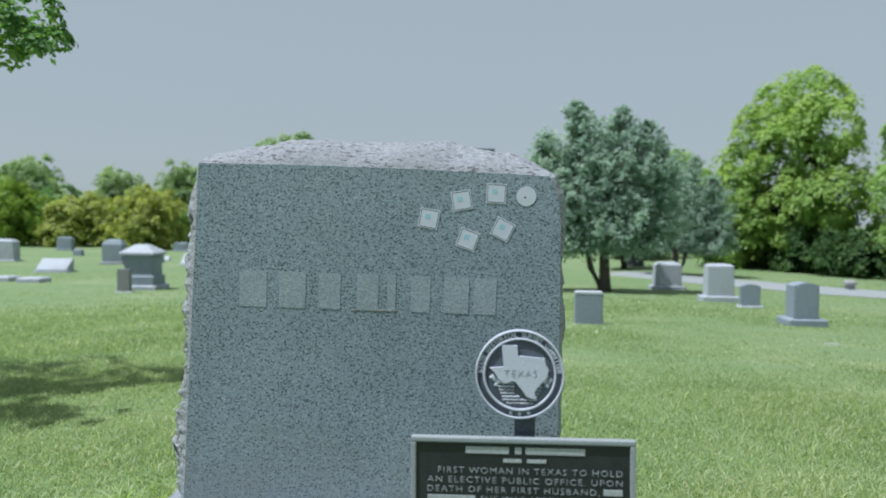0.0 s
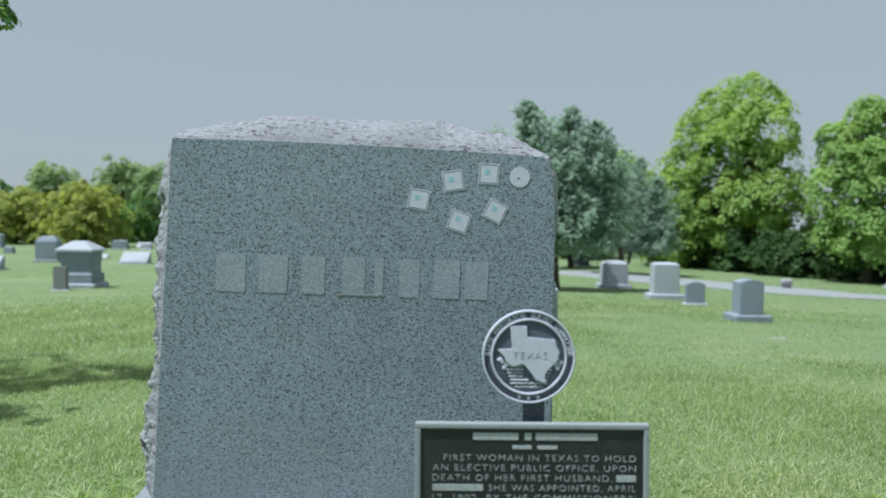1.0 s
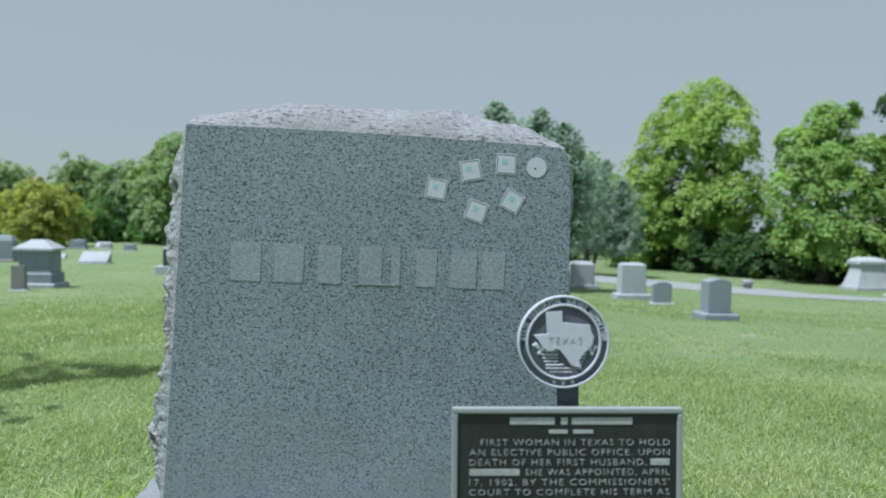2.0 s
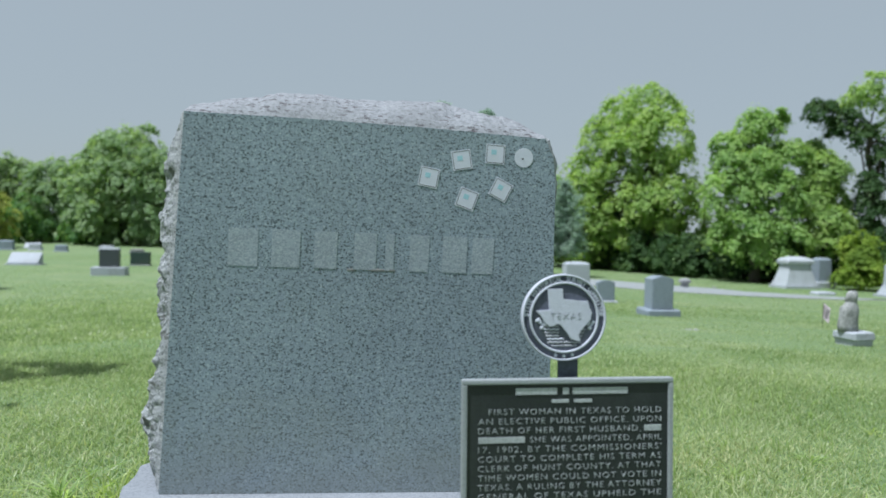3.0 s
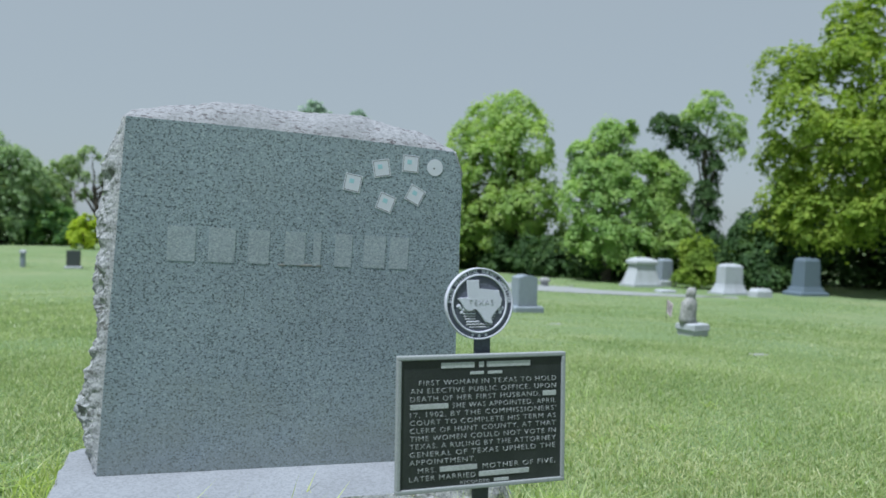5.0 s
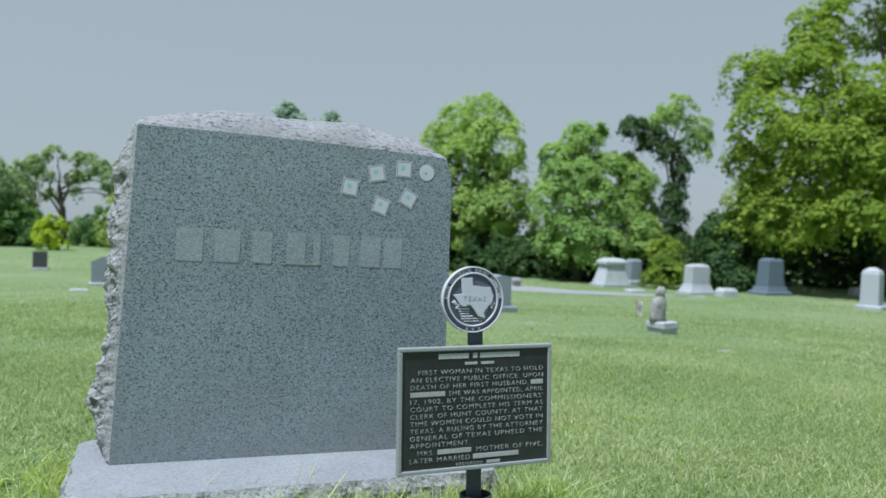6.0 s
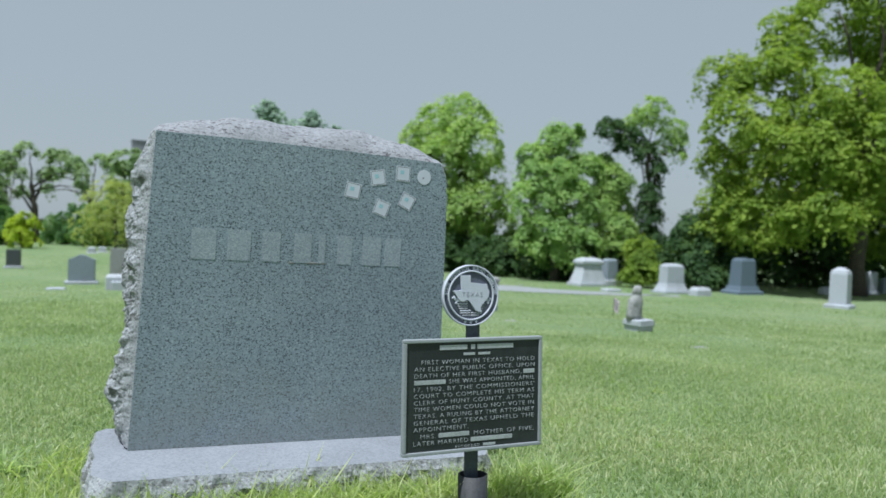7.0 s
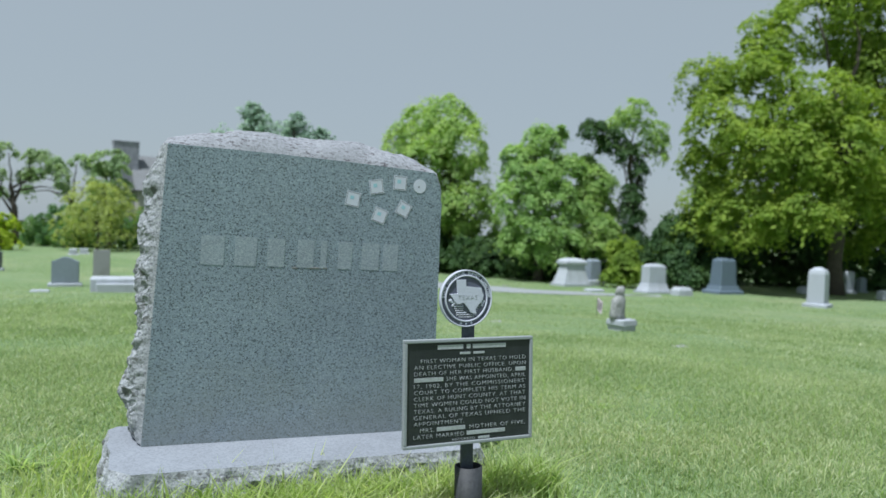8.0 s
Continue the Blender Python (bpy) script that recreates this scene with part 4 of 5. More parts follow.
def lobes_for(width, height, low, count, seed, top=0.5):
    """Uneven ellipsoid lobes that fill a crown of that width between low and height."""
    rng = np.random.default_rng(seed)
    out = []
    for i in range(count):
        f = (i + 0.5) / count
        z = low + (height - low) * (0.10 + 0.80 * f)
        ring = math.sin(math.pi * min(0.96, 0.22 + 0.68 * f)) ** 0.8
        a = i * 2.4 + rng.uniform(-0.5, 0.5)
        reach = width * 0.5 * ring * rng.uniform(0.40, 0.66)
        rr = width * rng.uniform(0.20, 0.30) * (1.0 if f < top else 0.85)
        out.append(((reach * math.cos(a), reach * math.sin(a), z), (rr, rr, rr * rng.uniform(0.75, 1.0))))
    return out


FULL = [tree("tree", pose(12.9, 29.6, -1.0, 0, 0, -23), "tall leafy green tree in the wood edge", (6.2, 0.22, -0.6, 0.6),
             [((-1.1, 1.7, 7.1), (1.85, 1.58, 1.26)), ((-2.3, 1.2, 6.2), (1.10, 0.93, 0.88)), ((-0.1, -0.4, 5.6), (1.40, 1.19, 1.33)), ((-1.3, 0.1, 4.7), (1.56, 1.33, 1.28)), ((0.7, 0.1, 4.3), (0.85, 0.72, 1.13)),
              ((0.3, -0.7, 3.0), (1.38, 1.18, 1.11)), ((1.3, 0.9, 2.0), (0.77, 0.65, 1.26)), ((-0.2, 0.5, 1.3), (1.24, 1.05, 1.38)), ((-1.7, 0.1, 2.8), (1.56, 1.33, 1.8)),
              ((-2.5, 1.0, 1.1), (1.28, 1.09, 1.3)), ((-3.7, 0.3, 3.1), (0.9, 0.8, 1.2)), ((-3.2, 0.9, 4.5), (1.0, 0.9, 0.95)), ((-2.9, 0.9, 5.3), (0.75, 0.7, 0.7)), ((-3.7, 0.5, 1.3), (1.0, 0.8, 1.2))], 500, 80, 0.42, 0.11, LEAF, 11, "wood edge trees"),
        tree("tree", pose(14.3, 24.6, -1.0, 0, 0, -23), "leafy green tree in the wood edge", (4.8, 0.16, -0.1, 0.2),
             [((0.0, 0.4, 5.6), (0.88, 0.75, 0.63)), ((-1.0, 0.1, 4.9), (0.62, 0.53, 0.62)), ((0.7, 0.1, 6.0), (0.25, 0.22, 0.33)), ((-0.2, 0.1, 4.3), (1.3, 1.17, 0.95)), ((1.1, 0.4, 4.6), (0.70, 0.60, 0.70)),
              ((-0.9, -0.4, 3.2), (1.05, 0.94, 0.9)), ((0.5, -0.2, 3.1), (1.05, 0.94, 0.9)), ((-0.5, -0.6, 1.7), (1.15, 1.03, 1.0)), ((0.7, -0.5, 1.6), (0.97, 0.82, 1.0))], 370, 76, 0.34, 0.096, LEAF, 12, "wood edge trees"),
        tree("tree", pose(16.7, 24.2, -1.05, 0, 0, -23) @ Matrix.Scale(1.07, 4), "leafy green tree with a ragged top", (3.8, 0.12, 0.0, 0.2),
             [((-0.4, 0.6, 4.5), (0.46, 0.39, 0.46)), ((0.0, 0.1, 3.9), (0.58, 0.52, 0.60)), ((-0.5, 0.1, 3.0), (0.78, 0.70, 0.75)), ((0.45, 0.4, 2.8), (0.30, 0.26, 0.55)), ((-0.1, -0.3, 1.8), (0.85, 0.75, 0.95))], 230, 90, 0.28, 0.08, LEAF, 13, "wood edge trees")]
tree("tree", pose(18.3, 20.9, -1.0, 0, 0, -23), "low leafy tree at the wood edge with shade-dark leaf colour", (1.9, 0.09, 0.1, 0.1),
     [((-0.5, 0.0, 2.1), (0.55, 0.49, 0.55)), ((-0.3, -0.3, 1.3), (0.82, 0.73, 0.75)), ((0.5, 0.3, 2.3), (0.68, 0.60, 0.76)), ((0.9, 0.0, 1.5), (0.8, 0.69, 0.95)), ((0.1, -0.4, 0.7), (1.0, 0.87, 0.5))], 190, 85, 0.27, 0.08, LEAF_DARK_SHADED, 17, "wood edge trees")
tree("bush", pose(16.1, 21.3, -1.0, 0, 0, -23), "bright leafy bush at the foot of the wood edge", (0.9, 0.05, 0.0, 0.0),
     [((-0.1, 0.0, 1.3), (0.55, 0.50, 0.5)), ((0.0, -0.3, 0.65), (0.65, 0.57, 0.42)), ((-0.4, 0.0, 0.45), (0.46, 0.39, 0.32))], 90, 80, 0.24, 0.078, LEAF_DEEP, 18, "wood edge thicket", "bush")
# Thicket coloured dark in place of the shade beneath the trees.
BUSH = tree("bush", pose(21.6, 24.4, -1.0), "dense thicket at the wood edge with shade-dark leaf colour", (1.8, 0.08, 0.1, 0.0), lobes_for(3.0, 3.0, 0.0, 12, 9), 160, 48, 0.31, 0.125, LEAF_DARK_SHADED, 14, "wood edge thicket", "bush")


def again(proto, x, y, height, of, width=1.0, turn=0.0):
    """A copy of a tree scaled to a height."""
    k = height / of
    return copy_thing(proto, pose(x, y, ground_z(x, y) - 0.05, 0, 0, turn) @ Matrix.Diagonal((k * width, k * width, k, 1.0)))


# right: the wood edge
for proto, of, x, y, h, w, a in ((1, 6.4, 8.6, 40.5, 5.0, 1.1, 200), (0, 8.4, 4.4, 46.5, 6.4, 1.0, 40), (0, 8.4, 12.0, 47.0, 6.6, 1.0, 100), (2, 5.0, 10.2, 34.5, 4.2, 1.2, 20), (1, 6.4, 28.5, 29.5, 5.6, 1.2, 15), (2, 5.0, 32.0, 25.5, 6.2, 1.2, 160),
                                  (0, 8.4, 37.0, 19.0, 8.0, 1.0, 300), (1, 6.4, 38.0, 11.0, 7.0, 1.2, 80), (0, 8.4, 36.0, 2.0, 9.0, 1.0, 10)):
    again(FULL[proto], x, y, h, of, w, a)
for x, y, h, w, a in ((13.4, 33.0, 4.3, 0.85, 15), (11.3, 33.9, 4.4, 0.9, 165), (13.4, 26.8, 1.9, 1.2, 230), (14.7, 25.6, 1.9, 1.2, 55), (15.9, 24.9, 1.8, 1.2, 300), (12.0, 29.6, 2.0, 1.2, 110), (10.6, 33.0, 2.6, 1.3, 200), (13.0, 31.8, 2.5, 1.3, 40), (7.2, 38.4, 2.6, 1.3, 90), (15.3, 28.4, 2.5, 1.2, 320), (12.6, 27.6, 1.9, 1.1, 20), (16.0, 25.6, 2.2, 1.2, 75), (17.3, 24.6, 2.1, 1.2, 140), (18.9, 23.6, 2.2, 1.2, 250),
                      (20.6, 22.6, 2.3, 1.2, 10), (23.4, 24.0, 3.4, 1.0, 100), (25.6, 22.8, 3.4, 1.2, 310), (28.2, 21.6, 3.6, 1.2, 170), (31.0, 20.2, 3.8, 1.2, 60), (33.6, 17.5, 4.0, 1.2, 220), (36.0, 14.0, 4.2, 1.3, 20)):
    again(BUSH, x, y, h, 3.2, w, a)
# tall open tree hung with vines
OPEN_TREE = tree("tree", pose(18.3, 23.7, -1.0, 0, 0, -23) @ Matrix.Scale(1.05, 4), "tall open tree hung with dark vines", (5.4, 0.11, -0.3, 0.1),
                 [((-0.1, 0.2, 6.7), (0.75, 0.63, 0.60)), ((-0.6, 0.4, 6.3), (0.52, 0.47, 0.42)), ((0.8, 0.3, 6.0), (0.60, 0.52, 0.50)), ((1.1, 0.1, 5.3), (0.32, 0.29, 0.52)), ((0.4, 0.4, 5.4), (0.40, 0.36, 0.28))],
                 85, 48, 0.25, 0.08, LEAF, 21, "wood edge trees", drop=0.5)
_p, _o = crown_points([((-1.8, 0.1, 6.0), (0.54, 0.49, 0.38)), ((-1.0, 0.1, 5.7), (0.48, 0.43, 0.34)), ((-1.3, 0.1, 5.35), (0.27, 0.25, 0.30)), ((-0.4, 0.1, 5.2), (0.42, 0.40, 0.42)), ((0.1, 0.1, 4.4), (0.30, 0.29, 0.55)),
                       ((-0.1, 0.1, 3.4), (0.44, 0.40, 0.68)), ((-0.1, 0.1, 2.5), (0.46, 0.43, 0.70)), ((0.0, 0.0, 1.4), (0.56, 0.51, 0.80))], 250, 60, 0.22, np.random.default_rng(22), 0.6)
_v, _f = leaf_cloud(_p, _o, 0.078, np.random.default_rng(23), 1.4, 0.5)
link_mesh("vine", quick_mesh("vine", _v, _f), [LEAF_DARK_SHADED], OPEN_TREE, "dark hanging vine leaves")
# the large shade tree
tree("shade_tree", pose(23.4, 18.3, ground_z(23.4, 18.3), 0, 0, -23), "large spreading green shade tree with a dark trunk", (7.5, 0.24, 0.1, 0.4),
     [((-4.8, 0.2, 7.8), (1.21, 1.03, 0.83)), ((-5.3, 0.6, 4.9), (0.7, 0.65, 0.72)), ((-4.5, -0.9, 6.1), (1.44, 1.23, 1.00)), ((-4.7, 0.1, 3.5), (1.1, 1.0, 0.95)), ((-5.2, 0.5, 2.1), (1.06, 0.90, 0.68)), ((-2.5, 0.7, 9.6), (1.18, 1.00, 1.06)),
      ((-3.3, -0.6, 7.8), (1.34, 1.14, 0.90)), ((-2.0, -1.9, 6.8), (1.60, 1.36, 1.07)), ((-3.3, -2.1, 4.7), (1.69, 1.44, 1.06)), ((-1.9, -2.5, 5.1), (1.56, 1.33, 1.15)), ((-3.8, -1.0, 2.7), (1.67, 1.42, 0.95)), ((-2.6, -2.3, 2.9), (1.47, 1.25, 0.70)),
      ((-0.6, -1.9, 3.8), (1.49, 1.27, 1.10)), ((1.2, -0.9, 6.1), (1.55, 1.32, 1.44)), ((1.2, 2.2, 9.9), (1.49, 1.27, 1.12)), ((-0.9, 0.7, 10.9), (1.29, 1.10, 0.94)), ((2.1, 1.2, 8.6), (1.56, 1.32, 1.32)), ((2.5, 0.7, 10.4), (1.65, 1.40, 1.29)),
      ((1.0, 0.8, 12.3), (2.12, 1.80, 1.18)), ((2.3, -0.4, 3.9), (1.70, 1.44, 1.15)), ((2.0, 2.5, 1.7), (0.88, 0.75, 0.50)), ((3.4, 1.5, 2.2), (1.46, 1.24, 0.70)), ((-1.5, 3.1, 4.8), (2.31, 1.96, 2.2)), ((2.9, 3.1, 6.3), (2.82, 2.40, 3.0))],
     1200, 84, 0.47, 0.112, LEAF_DEEP, 31)
# the cedars
def plume_points(leaders, rng):
    """Needle sprays along upswept boughs round several leaders (x, y, top, foot)."""
    pts, out = [], []
    for lx, ly, top, foot in leaders:
        z = top
        while z > foot:
            down = top - z
            reach = min(0.95, 0.15 + 0.80 * down) * rng.uniform(0.45, 1.15)
            a = rng.uniform(0, 2 * math.pi)
            way = np.array([math.cos(a), math.sin(a) * 0.7, 0.0])
            m = int(12 + 40 * reach)
            f = rng.uniform(0.12, 1.0, m)
            base = np.array([lx, ly, z]) + way * (f * reach)[:, None]
            base[:, 2] += 0.34 * reach * f ** 2 - 0.05 * reach
            puff = (0.028 + 0.105 * min(1.0, reach) * (1.0 - 0.75 * f ** 2))[:, None]
            off = rng.normal(0, 1, (m, 3)) * puff * np.array([1.0, 1.0, 0.75])
            pts.append(base + off)
            out.append(np.tile(way * 0.4 + np.array([0, 0, 0.5]), (m, 1)) + off / puff * 0.5)
            z -= 0.014 + 0.008 * min(1.0, down)
        m = 60
        tip = np.stack([rng.normal(0, 0.022, m), rng.normal(0, 0.022, m), rng.uniform(-0.40, 0.05, m)], 1)
        pts.append(np.array([lx, ly, top]) + tip)
        out.append(np.tile((0.0, 0.0, 1.0), (m, 1)) + rng.normal(0, 0.4, (m, 3)))
    return np.concatenate(pts), np.concatenate(out)


def build_cedar():
    x, y = 2.70, 18.3
    rng = np.random.default_rng(5)
    ob = thing("cedar_tree", pose(x, y, ground_z(x, y)), "grey-green cedar with a forked trunk and ragged top", "tree", "cedars")
    part("trunk", tube([(0.02, 0, -0.15), (0.03, 0, 0.3), (0.0, 0.02, 1.2), (0.1, 0, 2.4), (0.35, 0, 4.2)], [0.20, 0.14, 0.11, 0.08, 0.02], 10), BARK, ob, "rough brown trunk")
    part("fork", tube([(-0.05, 0, 0.08), (-0.32, 0.02, 0.6), (-0.50, 0.0, 1.5), (-0.68, 0, 4.3)], [0.085, 0.075, 0.065, 0.02], 8), BARK, ob, "second leaning stem")
    leaders = [(-0.70, 0.0, 4.74, 1.3), (0.38, 0.1, 4.62, 1.3), (-1.50, 0.2, 3.95, 1.1), (1.35, 0.0, 3.70, 1.25), (0.92, -0.3, 4.20, 1.2), (-0.15, -0.4, 3.6, 1.0), (-1.05, -0.4, 3.0, 0.95), (0.5, -0.6, 2.6, 1.0), (-1.55, -0.1, 2.6, 1.0), (1.05, 0.3, 3.0, 0.9), (-0.6, 0.4, 3.8, 1.1)]
    for lx, ly, top, foot in leaders[2:]:
        pts, rad = limb((0.05, 0, 0.9), (lx, ly, top - 0.3), 0.05, 0.01, rng, 0.08)
        part("bough", tube(pts, rad, 6), BARK, ob)
    p, o = plume_points(leaders, rng)
    v, f = leaf_cloud(p, o, 0.068, rng, 2.1, 0.55)
    link_mesh("crown", quick_mesh("crown", v, f), [NEEDLES], ob, "grey-green needle sprays")
    return ob


CEDAR = build_cedar()
for x, y, h, w, a in ((6.4, 26.5, 4.3, 0.95, 150), (5.2, 30.5, 4.0, 1.0, 60)):
    again(CEDAR, x, y, h, 4.75, w, a)

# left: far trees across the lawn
FAR = [tree("tree", pose(-16.5, 52.7, -1.0), "broad dense green tree across the lawn", (5.5, 0.25, 0.2, 0.0), lobes_for(7.6, 8.1, 0.3, 22, 15), 400, 52, 0.58, 0.20, LEAF_FAR_HAZE, 51, "far trees"),
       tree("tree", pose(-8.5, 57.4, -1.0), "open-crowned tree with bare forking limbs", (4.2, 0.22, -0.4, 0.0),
            [((-2.0, 0, 5.8), (0.9, 0.8, 0.5)), ((-0.6, 0, 6.6), (0.8, 0.8, 0.45)), ((1.2, 0, 6.2), (0.9, 0.8, 0.5)), ((2.4, 0, 5.2), (0.7, 0.7, 0.5)), ((-2.6, 0, 4.4), (0.7, 0.7, 0.45)), ((0.6, 0, 4.9), (0.6, 0.6, 0.4)), ((2.7, 0, 4.0), (0.6, 0.6, 0.4)), ((0.1, 0.5, 0.9), (2.4, 1.0, 0.8))], 150, 48, 0.36, 0.14, LEAF_FAR_HAZE, 52, "far trees")]
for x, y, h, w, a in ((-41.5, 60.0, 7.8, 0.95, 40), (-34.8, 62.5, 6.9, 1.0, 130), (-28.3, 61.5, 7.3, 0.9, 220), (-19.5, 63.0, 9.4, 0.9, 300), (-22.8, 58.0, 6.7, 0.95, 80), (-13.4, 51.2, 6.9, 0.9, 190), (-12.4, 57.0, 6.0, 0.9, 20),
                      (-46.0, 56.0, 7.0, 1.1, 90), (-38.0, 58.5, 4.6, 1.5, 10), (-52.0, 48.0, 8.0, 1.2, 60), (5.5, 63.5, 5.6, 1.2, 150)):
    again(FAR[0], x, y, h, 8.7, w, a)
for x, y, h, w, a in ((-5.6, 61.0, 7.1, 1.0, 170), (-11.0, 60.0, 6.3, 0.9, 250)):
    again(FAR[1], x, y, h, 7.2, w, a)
FARBUSH = tree("bush", pose(-34.9, 55.4, -1.0), "low dense green hedge bush", (1.5, 0.08, 0.1, 0.0), lobes_for(6.4, 3.6, 0.0, 16, 19), 220, 44, 0.46, 0.19, LEAF_COOL_SHADE, 53, "far hedge", "bush")
for x, y, h, w, a in ((-41.0, 56.0, 3.6, 1.0, 20), (-29.0, 57.0, 3.4, 1.0, 80), (-24.5, 55.0, 2.8, 1.0, 140), (-18.6, 53.5, 2.8, 1.0, 220), (-10.5, 51.5, 2.6, 1.0, 300), (-6.2, 54.5, 2.2, 0.8, 60), (-3.8, 54.0, 3.0, 1.0, 100), (-46.0, 53.0, 3.4, 1.1, 10), (0.5, 54.0, 2.6, 1.0, 240), (5.0, 52.0, 2.6, 1.1, 200)):
    again(FARBUSH, x, y, h, 3.6, w, a)
OLIVE = tree("bush", pose(-22.7, 44.6, -1.0), "round olive-bronze bush on the lawn", (1.6, 0.10, 0.0, 0.0), lobes_for(5.2, 3.6, 0.2, 16, 23), 360, 44, 0.30, 0.155, LEAF_OLIVE, 54, "", "bush")
again(OLIVE, -29.6, 48.6, 3.7, 3.9, 1.25, 70)
tree("bush", pose(-34.2, 47.6, -1.0), "dense bright green bush by the far hedge", (1.8, 0.10, 0.0, 0.0), lobes_for(5.4, 4.1, 0.1, 16, 37), 330, 60, 0.32, 0.13, LEAF_DEEP, 58, "", "bush")
tree("bush", pose(-2.9, 47.4, -1.0), "feathery olive-green bush with thin stems", (2.4, 0.07, 0.0, 0.0), lobes_for(5.4, 4.0, 0.3, 20, 27), 300, 34, 0.28, 0.09, LEAF_OLIVE, 55, "", "bush")
tree("bush", pose(-7.7, 46.1, -1.0), "small bright lime-green bush", (0.9, 0.05, 0.0, 0.0), lobes_for(2.2, 1.9, 0.2, 9, 29), 90, 50, 0.18, 0.12, LEAF_LIME, 56, "", "bush")
tree("tree", pose(-2.4, 50.8, -1.0), "slender tree in front of the house", (4.0, 0.14, 0.1, 0.0), lobes_for(3.0, 6.5, 2.6, 9, 33), 110, 50, 0.28, 0.15, LEAF_FAR_HAZE, 57, "far trees")
# the tree whose low branch hangs into view and shades the lawn
tree("tree", pose(-6.12, 2.0, ground_z(-6.12, 2.0) - 0.03), "leafy tree with a low drooping branch over the lawn", (3.6, 0.20, 0.3, 0.2),
     [((0.2, -0.2, 4.9), (1.3, 1.3, 1.0)), ((-1.2, -0.8, 4.3), (1.1, 1.1, 0.9)), ((1.2, 0.6, 3.7), (0.7, 0.7, 0.5)), ((2.2, 1.2, 3.0), (0.6, 0.5, 0.3)), ((2.75, 1.75, 2.6), (0.4, 0.35, 0.22)),
      ((3.12, 1.9, 2.42), (0.32, 0.3, 0.2)), ((3.50, 1.97, 2.22), (0.28, 0.22, 0.16)), ((3.58, 1.97, 2.34), (0.24, 0.2, 0.1)), ((3.60, 1.92, 2.20), (0.22, 0.18, 0.1)),
      ((3.72, 1.9, 2.12), (0.12, 0.1, 0.05)), ((3.36, 1.96, 2.16), (0.2, 0.2, 0.1)), ((1.9, 2.0, 3.3), (0.7, 0.6, 0.35)), ((1.3, 1.6, 3.8), (0.8, 0.7, 0.4)),
      ((3.0, 0.80, 3.0), (0.40, 0.25, 0.2)), ((2.55, 0.75, 3.05), (0.45, 0.3, 0.2)), ((2.1, 0.7, 3.2), (0.5, 0.35, 0.3)), ((1.7, 0.4, 3.6), (0.7, 0.6, 0.4)), ((2.65, 1.35, 2.85), (0.35, 0.2, 0.2)), ((2.0, 1.3, 3.0), (0.5, 0.3, 0.25))], 1050, 50, 0.08, 0.034, LEAF_COOL_SHADE, 61, long=1.35, drop=0.3)


# ---- grass ----
def grass(name, count, area, height, width, label, seed, keep=None, bend=0.9, material=None, simple=False):
    """Single blades (two segments and a tip) scattered over area(rng, n) -> x, y."""
    rng = np.random.default_rng(seed)
    x, y = area(rng, count)
    if keep is not None:
        ok = keep(x, y, rng)
        x, y = x[ok], y[ok]
    n = len(x)
    r2 = x ** 2 + (y - 1.8) ** 2
    z = -1.0 * (1.0 - np.exp(-r2 / 169.0)) - 0.012
    patch = 0.80 + 0.10 * np.sin(x * 2.3 + 1.3 * np.sin(y * 1.7)) * np.sin(y * 2.9 + 1.1 * np.sin(x * 1.9)) + rng.uniform(-0.25, 0.35, n)
    h = height * np.clip(patch, 0.35, 1.6)
    a = rng.uniform(0, 2 * np.pi, n)
    side = np.stack([np.cos(a), np.sin(a), np.zeros(n)], 1)
    lean_a = rng.uniform(0, 2 * np.pi, n)
    lean = np.stack([np.cos(lean_a), np.sin(lean_a), np.zeros(n)], 1) * (bend * rng.uniform(0.1, 1.4, n) * h)[:, None]
    root = np.stack([x, y, z], 1)
    up = np.array([0, 0, 1.0])
    w = (width * rng.uniform(0.6, 1.3, n))[:, None]
    mid = root + up * (h * 0.55)[:, None] + lean * 0.35
    tip = root + up * (h * rng.uniform(0.75, 1.0, n))[:, None] + lean
    if simple:
        verts = np.stack([root - side * w * 0.5, root + side * w * 0.5, tip], 1).reshape(-1, 3)
        ob = link_mesh(name, quick_mesh(name, verts, np.arange(3 * n).reshape(-1, 3)), [material or BLADE])
        return tagged(ob, label, "grass", kind="stuff")
    verts = np.stack([root - side * w * 0.5, root + side * w * 0.5, mid + side * w * 0.42, mid - side * w * 0.42, tip], 1).reshape(-1, 3)
    b = np.arange(n)[:, None] * 5
    tris = np.concatenate([b + np.array([0, 1, 2]), b + np.array([0, 2, 3]), b + np.array([3, 2, 4])], 1).reshape(-1, 3)
    ob = link_mesh(name, quick_mesh(name, verts, tris), [material or BLADE])
    return tagged(ob, label, "grass", kind="stuff")


def off_base(x, y, rng):
    """Clear of the gravestone's base."""
    c, s = math.cos(radians(-2.45)), math.sin(radians(-2.45))
    u, v = (x + 0.632) * c - (y - 1.828) * s, (x + 0.632) * s + (y - 1.828) * c
    return ~((u > -0.10) & (u < 1.075) & (v > -0.262) & (v < 0.25))


def off_road(x, y, rng):
    return ~((x > 4.6) & (np.abs(y - np.interp(x, [4.6, 7.0, 8.7, 10.4, 13.0, 17.0], [27.6, 24.0, 21.5, 19.0, 17.6, 16.4])) < 1.6) & (x < 14))


def rect(x0, x1, y0, y1):
    return lambda rng, n: (rng.uniform(x0, x1, n), rng.uniform(y0, y1, n))


def sector(r0, r1, a0, a1):
    def area(rng, n):
        r = r0 * (r1 / r0) ** rng.uniform(0, 1, n)
        a = np.radians(rng.uniform(a0, a1, n))
        return r * np.cos(a) - 0.3, r * np.sin(a)
    return area


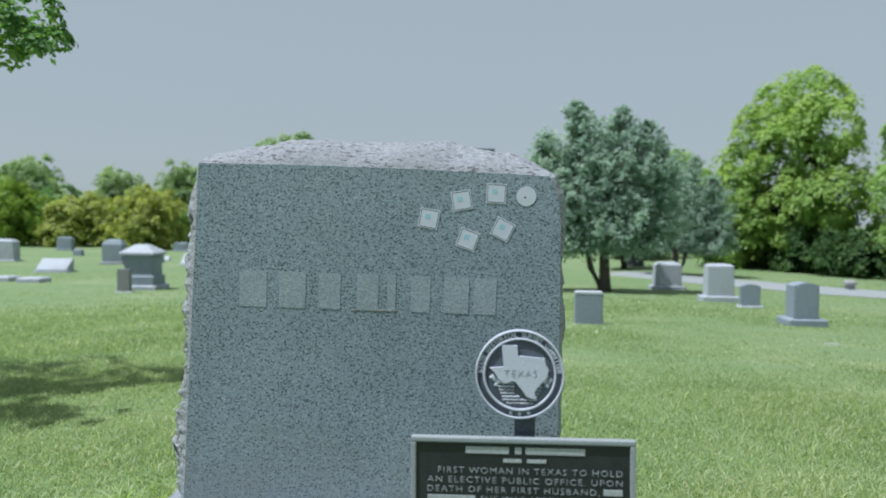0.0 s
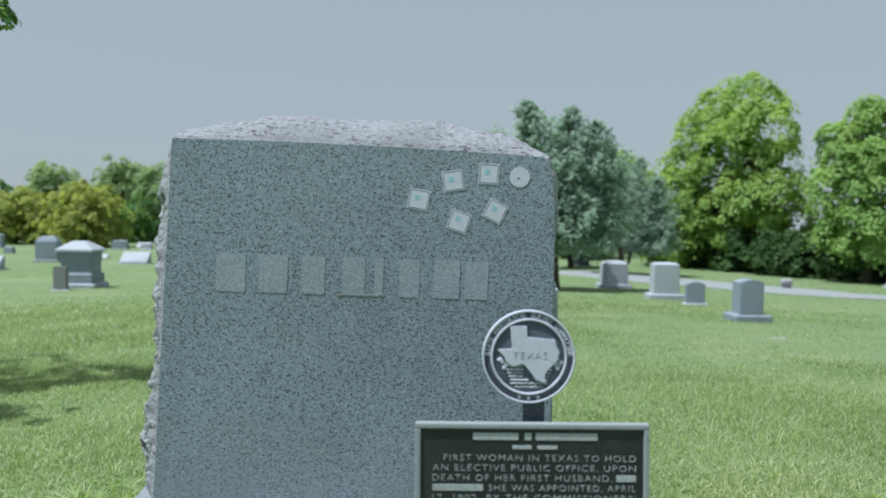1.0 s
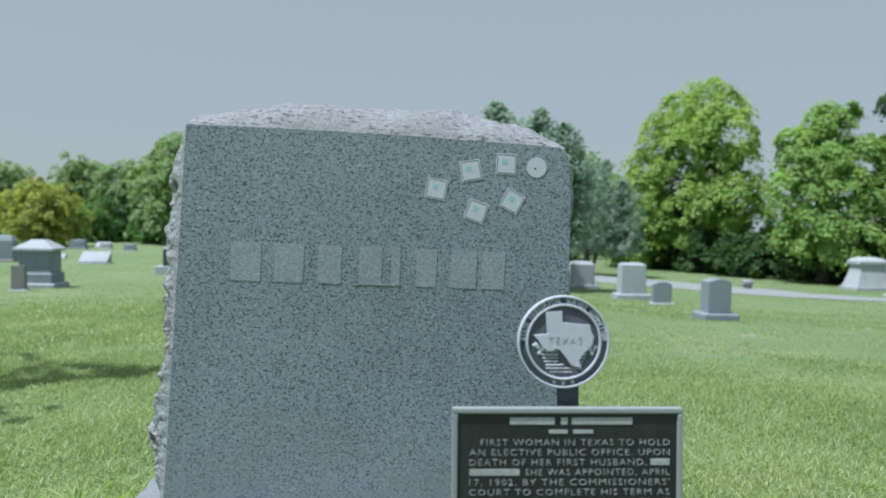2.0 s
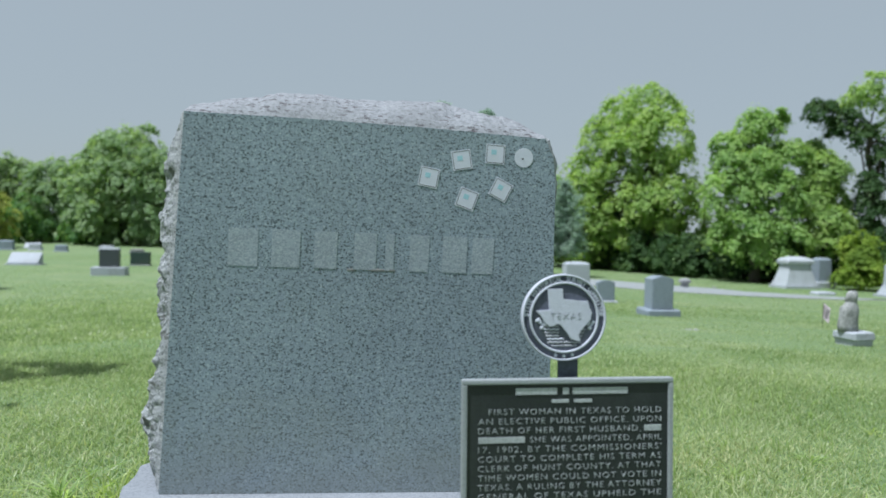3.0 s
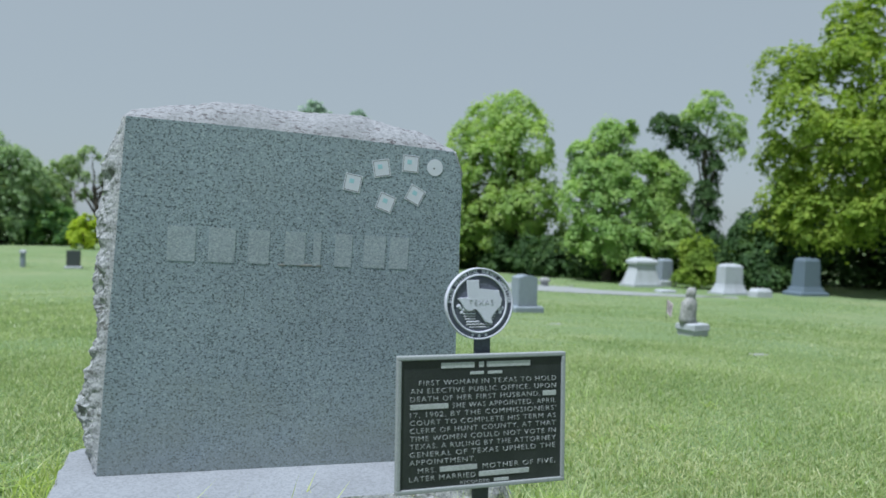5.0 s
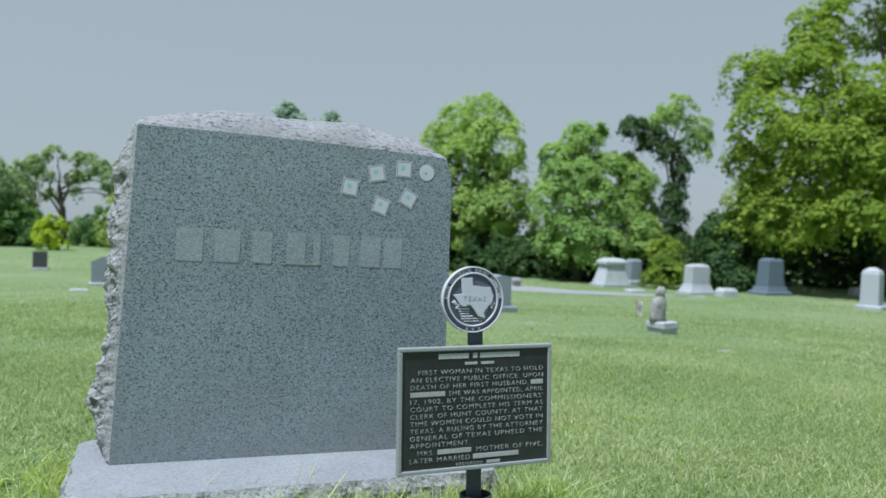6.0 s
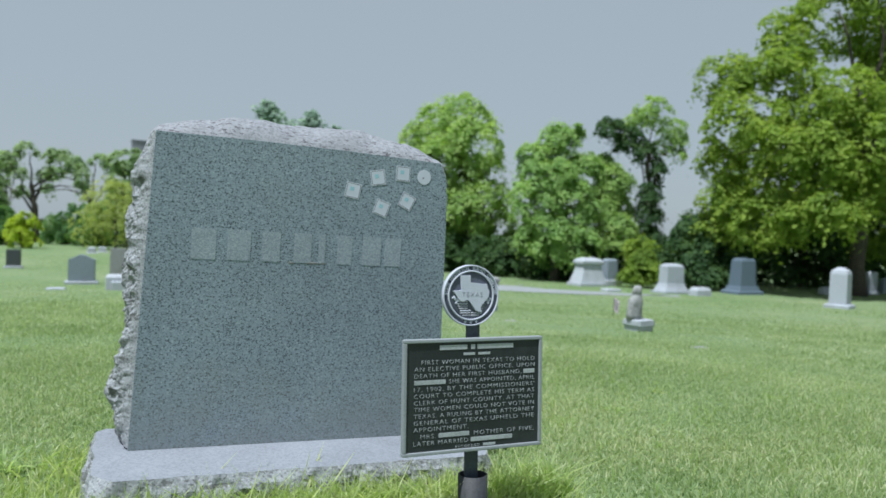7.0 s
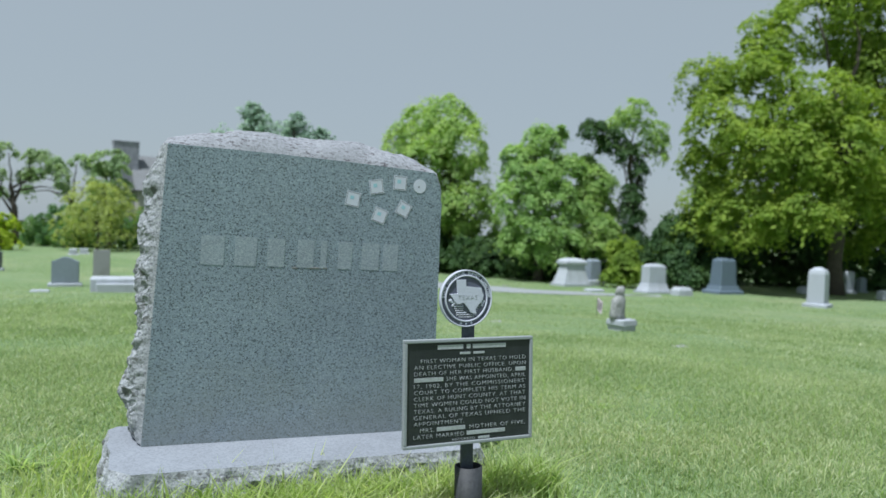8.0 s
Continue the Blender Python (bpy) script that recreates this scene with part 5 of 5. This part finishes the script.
def thinned(x0, x1, y0, y1):
    def keep(x, y, rng):
        edge = np.minimum(np.minimum(x - x0, x1 - x), np.minimum(y - y0, y1 - y))
        return off_base(x, y, rng) & (edge > rng.uniform(0.0, 1.0, len(x)) ** 1.5)
    return keep


grass("grass", 330000, rect(-3.6, 4.6, 0.0, 5.2), 0.044, 0.0052, "short mown green lawn grass", 71, thinned(-3.6, 4.6, 0.0, 5.2))
grass("grass", 330000, sector(2.4, 11.0, 14, 132), 0.044, 0.0085, "short mown green lawn grass", 72, lambda x, y, rng: off_base(x, y, rng) & (y > 1.0 + rng.uniform(0, 2.0, len(x))) & (np.hypot(x + 0.3, y) > 2.3 + 2.2 * rng.uniform(0, 1, len(x))), simple=True)
grass("grass", 260000, sector(6.0, 40.0, 20, 130), 0.046, 0.020, "mown green lawn grass across the cemetery", 73, off_road, simple=True)
grass("grass", 150000, rect(-5.0, 5.5, -4.5, 1.6), 0.042, 0.009, "short mown green lawn grass", 122, lambda x, y, rng: (y < 0.6 + rng.uniform(0, 1.0, len(x))) | (x > 4.0), simple=True)
grass("tall_grass", 4200, lambda rng, n: (rng.uniform(-1.0, 0.62, n), 1.565 - np.abs(rng.normal(0, 0.075, n))), 0.165, 0.0060, "long green grass blades along the stone base", 74, off_base, 0.7, LONG_BLADE)
grass("tall_grass", 420, lambda rng, n: (-0.75 - np.abs(rng.normal(0, 0.13, n)), rng.uniform(1.3, 2.35, n)), 0.12, 0.0060, "long green grass blades beside the stone base", 75, off_base, 0.7, LONG_BLADE)
grass("tall_grass", 900, lambda rng, n: (0.24 + rng.normal(0, 0.20, n), 1.36 + rng.normal(0, 0.13, n)), 0.12, 0.0055, "long green grass tuft round the marker post", 76, lambda x, y, rng: off_base(x, y, rng) & (np.hypot(x - 0.235, y - 1.375) > 0.05), 0.6, LONG_BLADE)
grass("tall_grass", 2600, rect(0.3, 3.6, 0.9, 4.2), 0.085, 0.0055, "scattered taller grass blades on the lawn", 77, off_base, 0.6, LONG_BLADE)
grass("long_grass_blade", 170, lambda rng, n: (rng.uniform(-1.0, 0.6, n), 1.55 - np.abs(rng.normal(0, 0.07, n))), 0.21, 0.0075, "few long arching grass blades before the base", 78, off_base, 0.85, LONG_BLADE)
grass("dry_grass", 3200, lambda rng, n: (rng.uniform(-0.25, 0.42, n), 1.50 - np.abs(rng.normal(0, 0.09, n))), 0.11, 0.005, "pale dry grass blades at the foot of the marker", 79, off_base, 1.0, DRY_BLADE)
grass("dry_grass", 52000, rect(-3.0, 4.5, 0.9, 5.0), 0.044, 0.0042, "scattered pale dry blades in the lawn", 80, thinned(-3.0, 4.5, 0.9, 5.0), 0.8, DRY_BLADE)


def build_tuft(x, y, blades, height, reach, seed):
    """A tuft of broad arching blades, each a folded tapering strip, sprung from one root."""
    rng = np.random.default_rng(seed)
    verts, faces = [], []
    for b in range(blades):
        a = rng.uniform(0, 2 * math.pi)
        h, out, w = height * rng.uniform(0.5, 1.1), reach * rng.uniform(0.3, 1.1), 0.0085 * rng.uniform(0.6, 1.2)
        d, side = np.array([math.cos(a), math.sin(a), 0.0]), np.array([-math.sin(a), math.cos(a), 0.0])
        root = np.array([rng.normal(0, 0.012), rng.normal(0, 0.012), -0.01])
        first = len(verts)
        for k in range(6):
            f = k / 5
            c = root + d * (out * f ** 1.6) + np.array([0, 0, h * (f - 0.42 * f ** 3)])
            half = side * (w * (1.0 - f) ** 0.6 * (0.6 + 0.8 * min(1.0, 3 * f)) * 0.5 + 0.0002)
            verts += [c - half, c - np.array([0, 0, 0.18 * w]), c + half]
        for k in range(5):
            p = first + 3 * k
            faces += [(p, p + 1, p + 4, p + 3), (p + 1, p + 2, p + 5, p + 4)]
    ob = link_mesh("grass_tuft", quick_mesh("grass_tuft", np.array(verts), np.array(faces), True), [LONG_BLADE])
    ob.matrix_world = pose(x, y, ground_z(x, y))
    tagged(ob, "tuft of long arching green grass blades", "grass tuft", "grass tufts on the lawn")


for seed, (x, y, n, h, r) in enumerate(((-1.0, 2.2, 24, 0.15, 0.17), (-0.98, 1.75, 16, 0.16, 0.12), (-0.78, 1.66, 26, 0.16, 0.09), (-0.62, 1.52, 14, 0.17, 0.08), (-0.42, 1.50, 7, 0.24, 0.07), (-0.27, 1.49, 12, 0.19, 0.09), (-0.08, 1.50, 16, 0.17, 0.09),
                                        (0.10, 1.49, 10, 0.20, 0.07), (0.36, 1.52, 22, 0.14, 0.07), (0.50, 1.60, 26, 0.13, 0.06), (0.62, 1.75, 20, 0.12, 0.06), (1.10, 2.30, 14, 0.07, 0.06), (1.47, 2.45, 16, 0.075, 0.07), (2.0, 2.8, 16, 0.08, 0.07),
                                        (2.6, 2.55, 14, 0.07, 0.06), (1.3, 1.9, 12, 0.065, 0.05), (1.75, 2.15, 12, 0.07, 0.05))):
    build_tuft(x, y, n, h, r, 90 + seed)
grass("dry_grass", 4200, lambda rng, n: (1.25 + rng.normal(0, 0.30, n), 2.55 + rng.normal(0, 0.16, n)), 0.034, 0.0045, "pale dry grass patch in the lawn", 120, off_base, 1.0, DRY_BLADE)
grass("dry_grass", 5200, lambda rng, n: (1.5 + rng.normal(0, 0.35, n), 1.9 + rng.normal(0, 0.2, n)), 0.030, 0.0045, "pale dry grass patch in the lawn", 121, off_base, 1.0, DRY_BLADE)
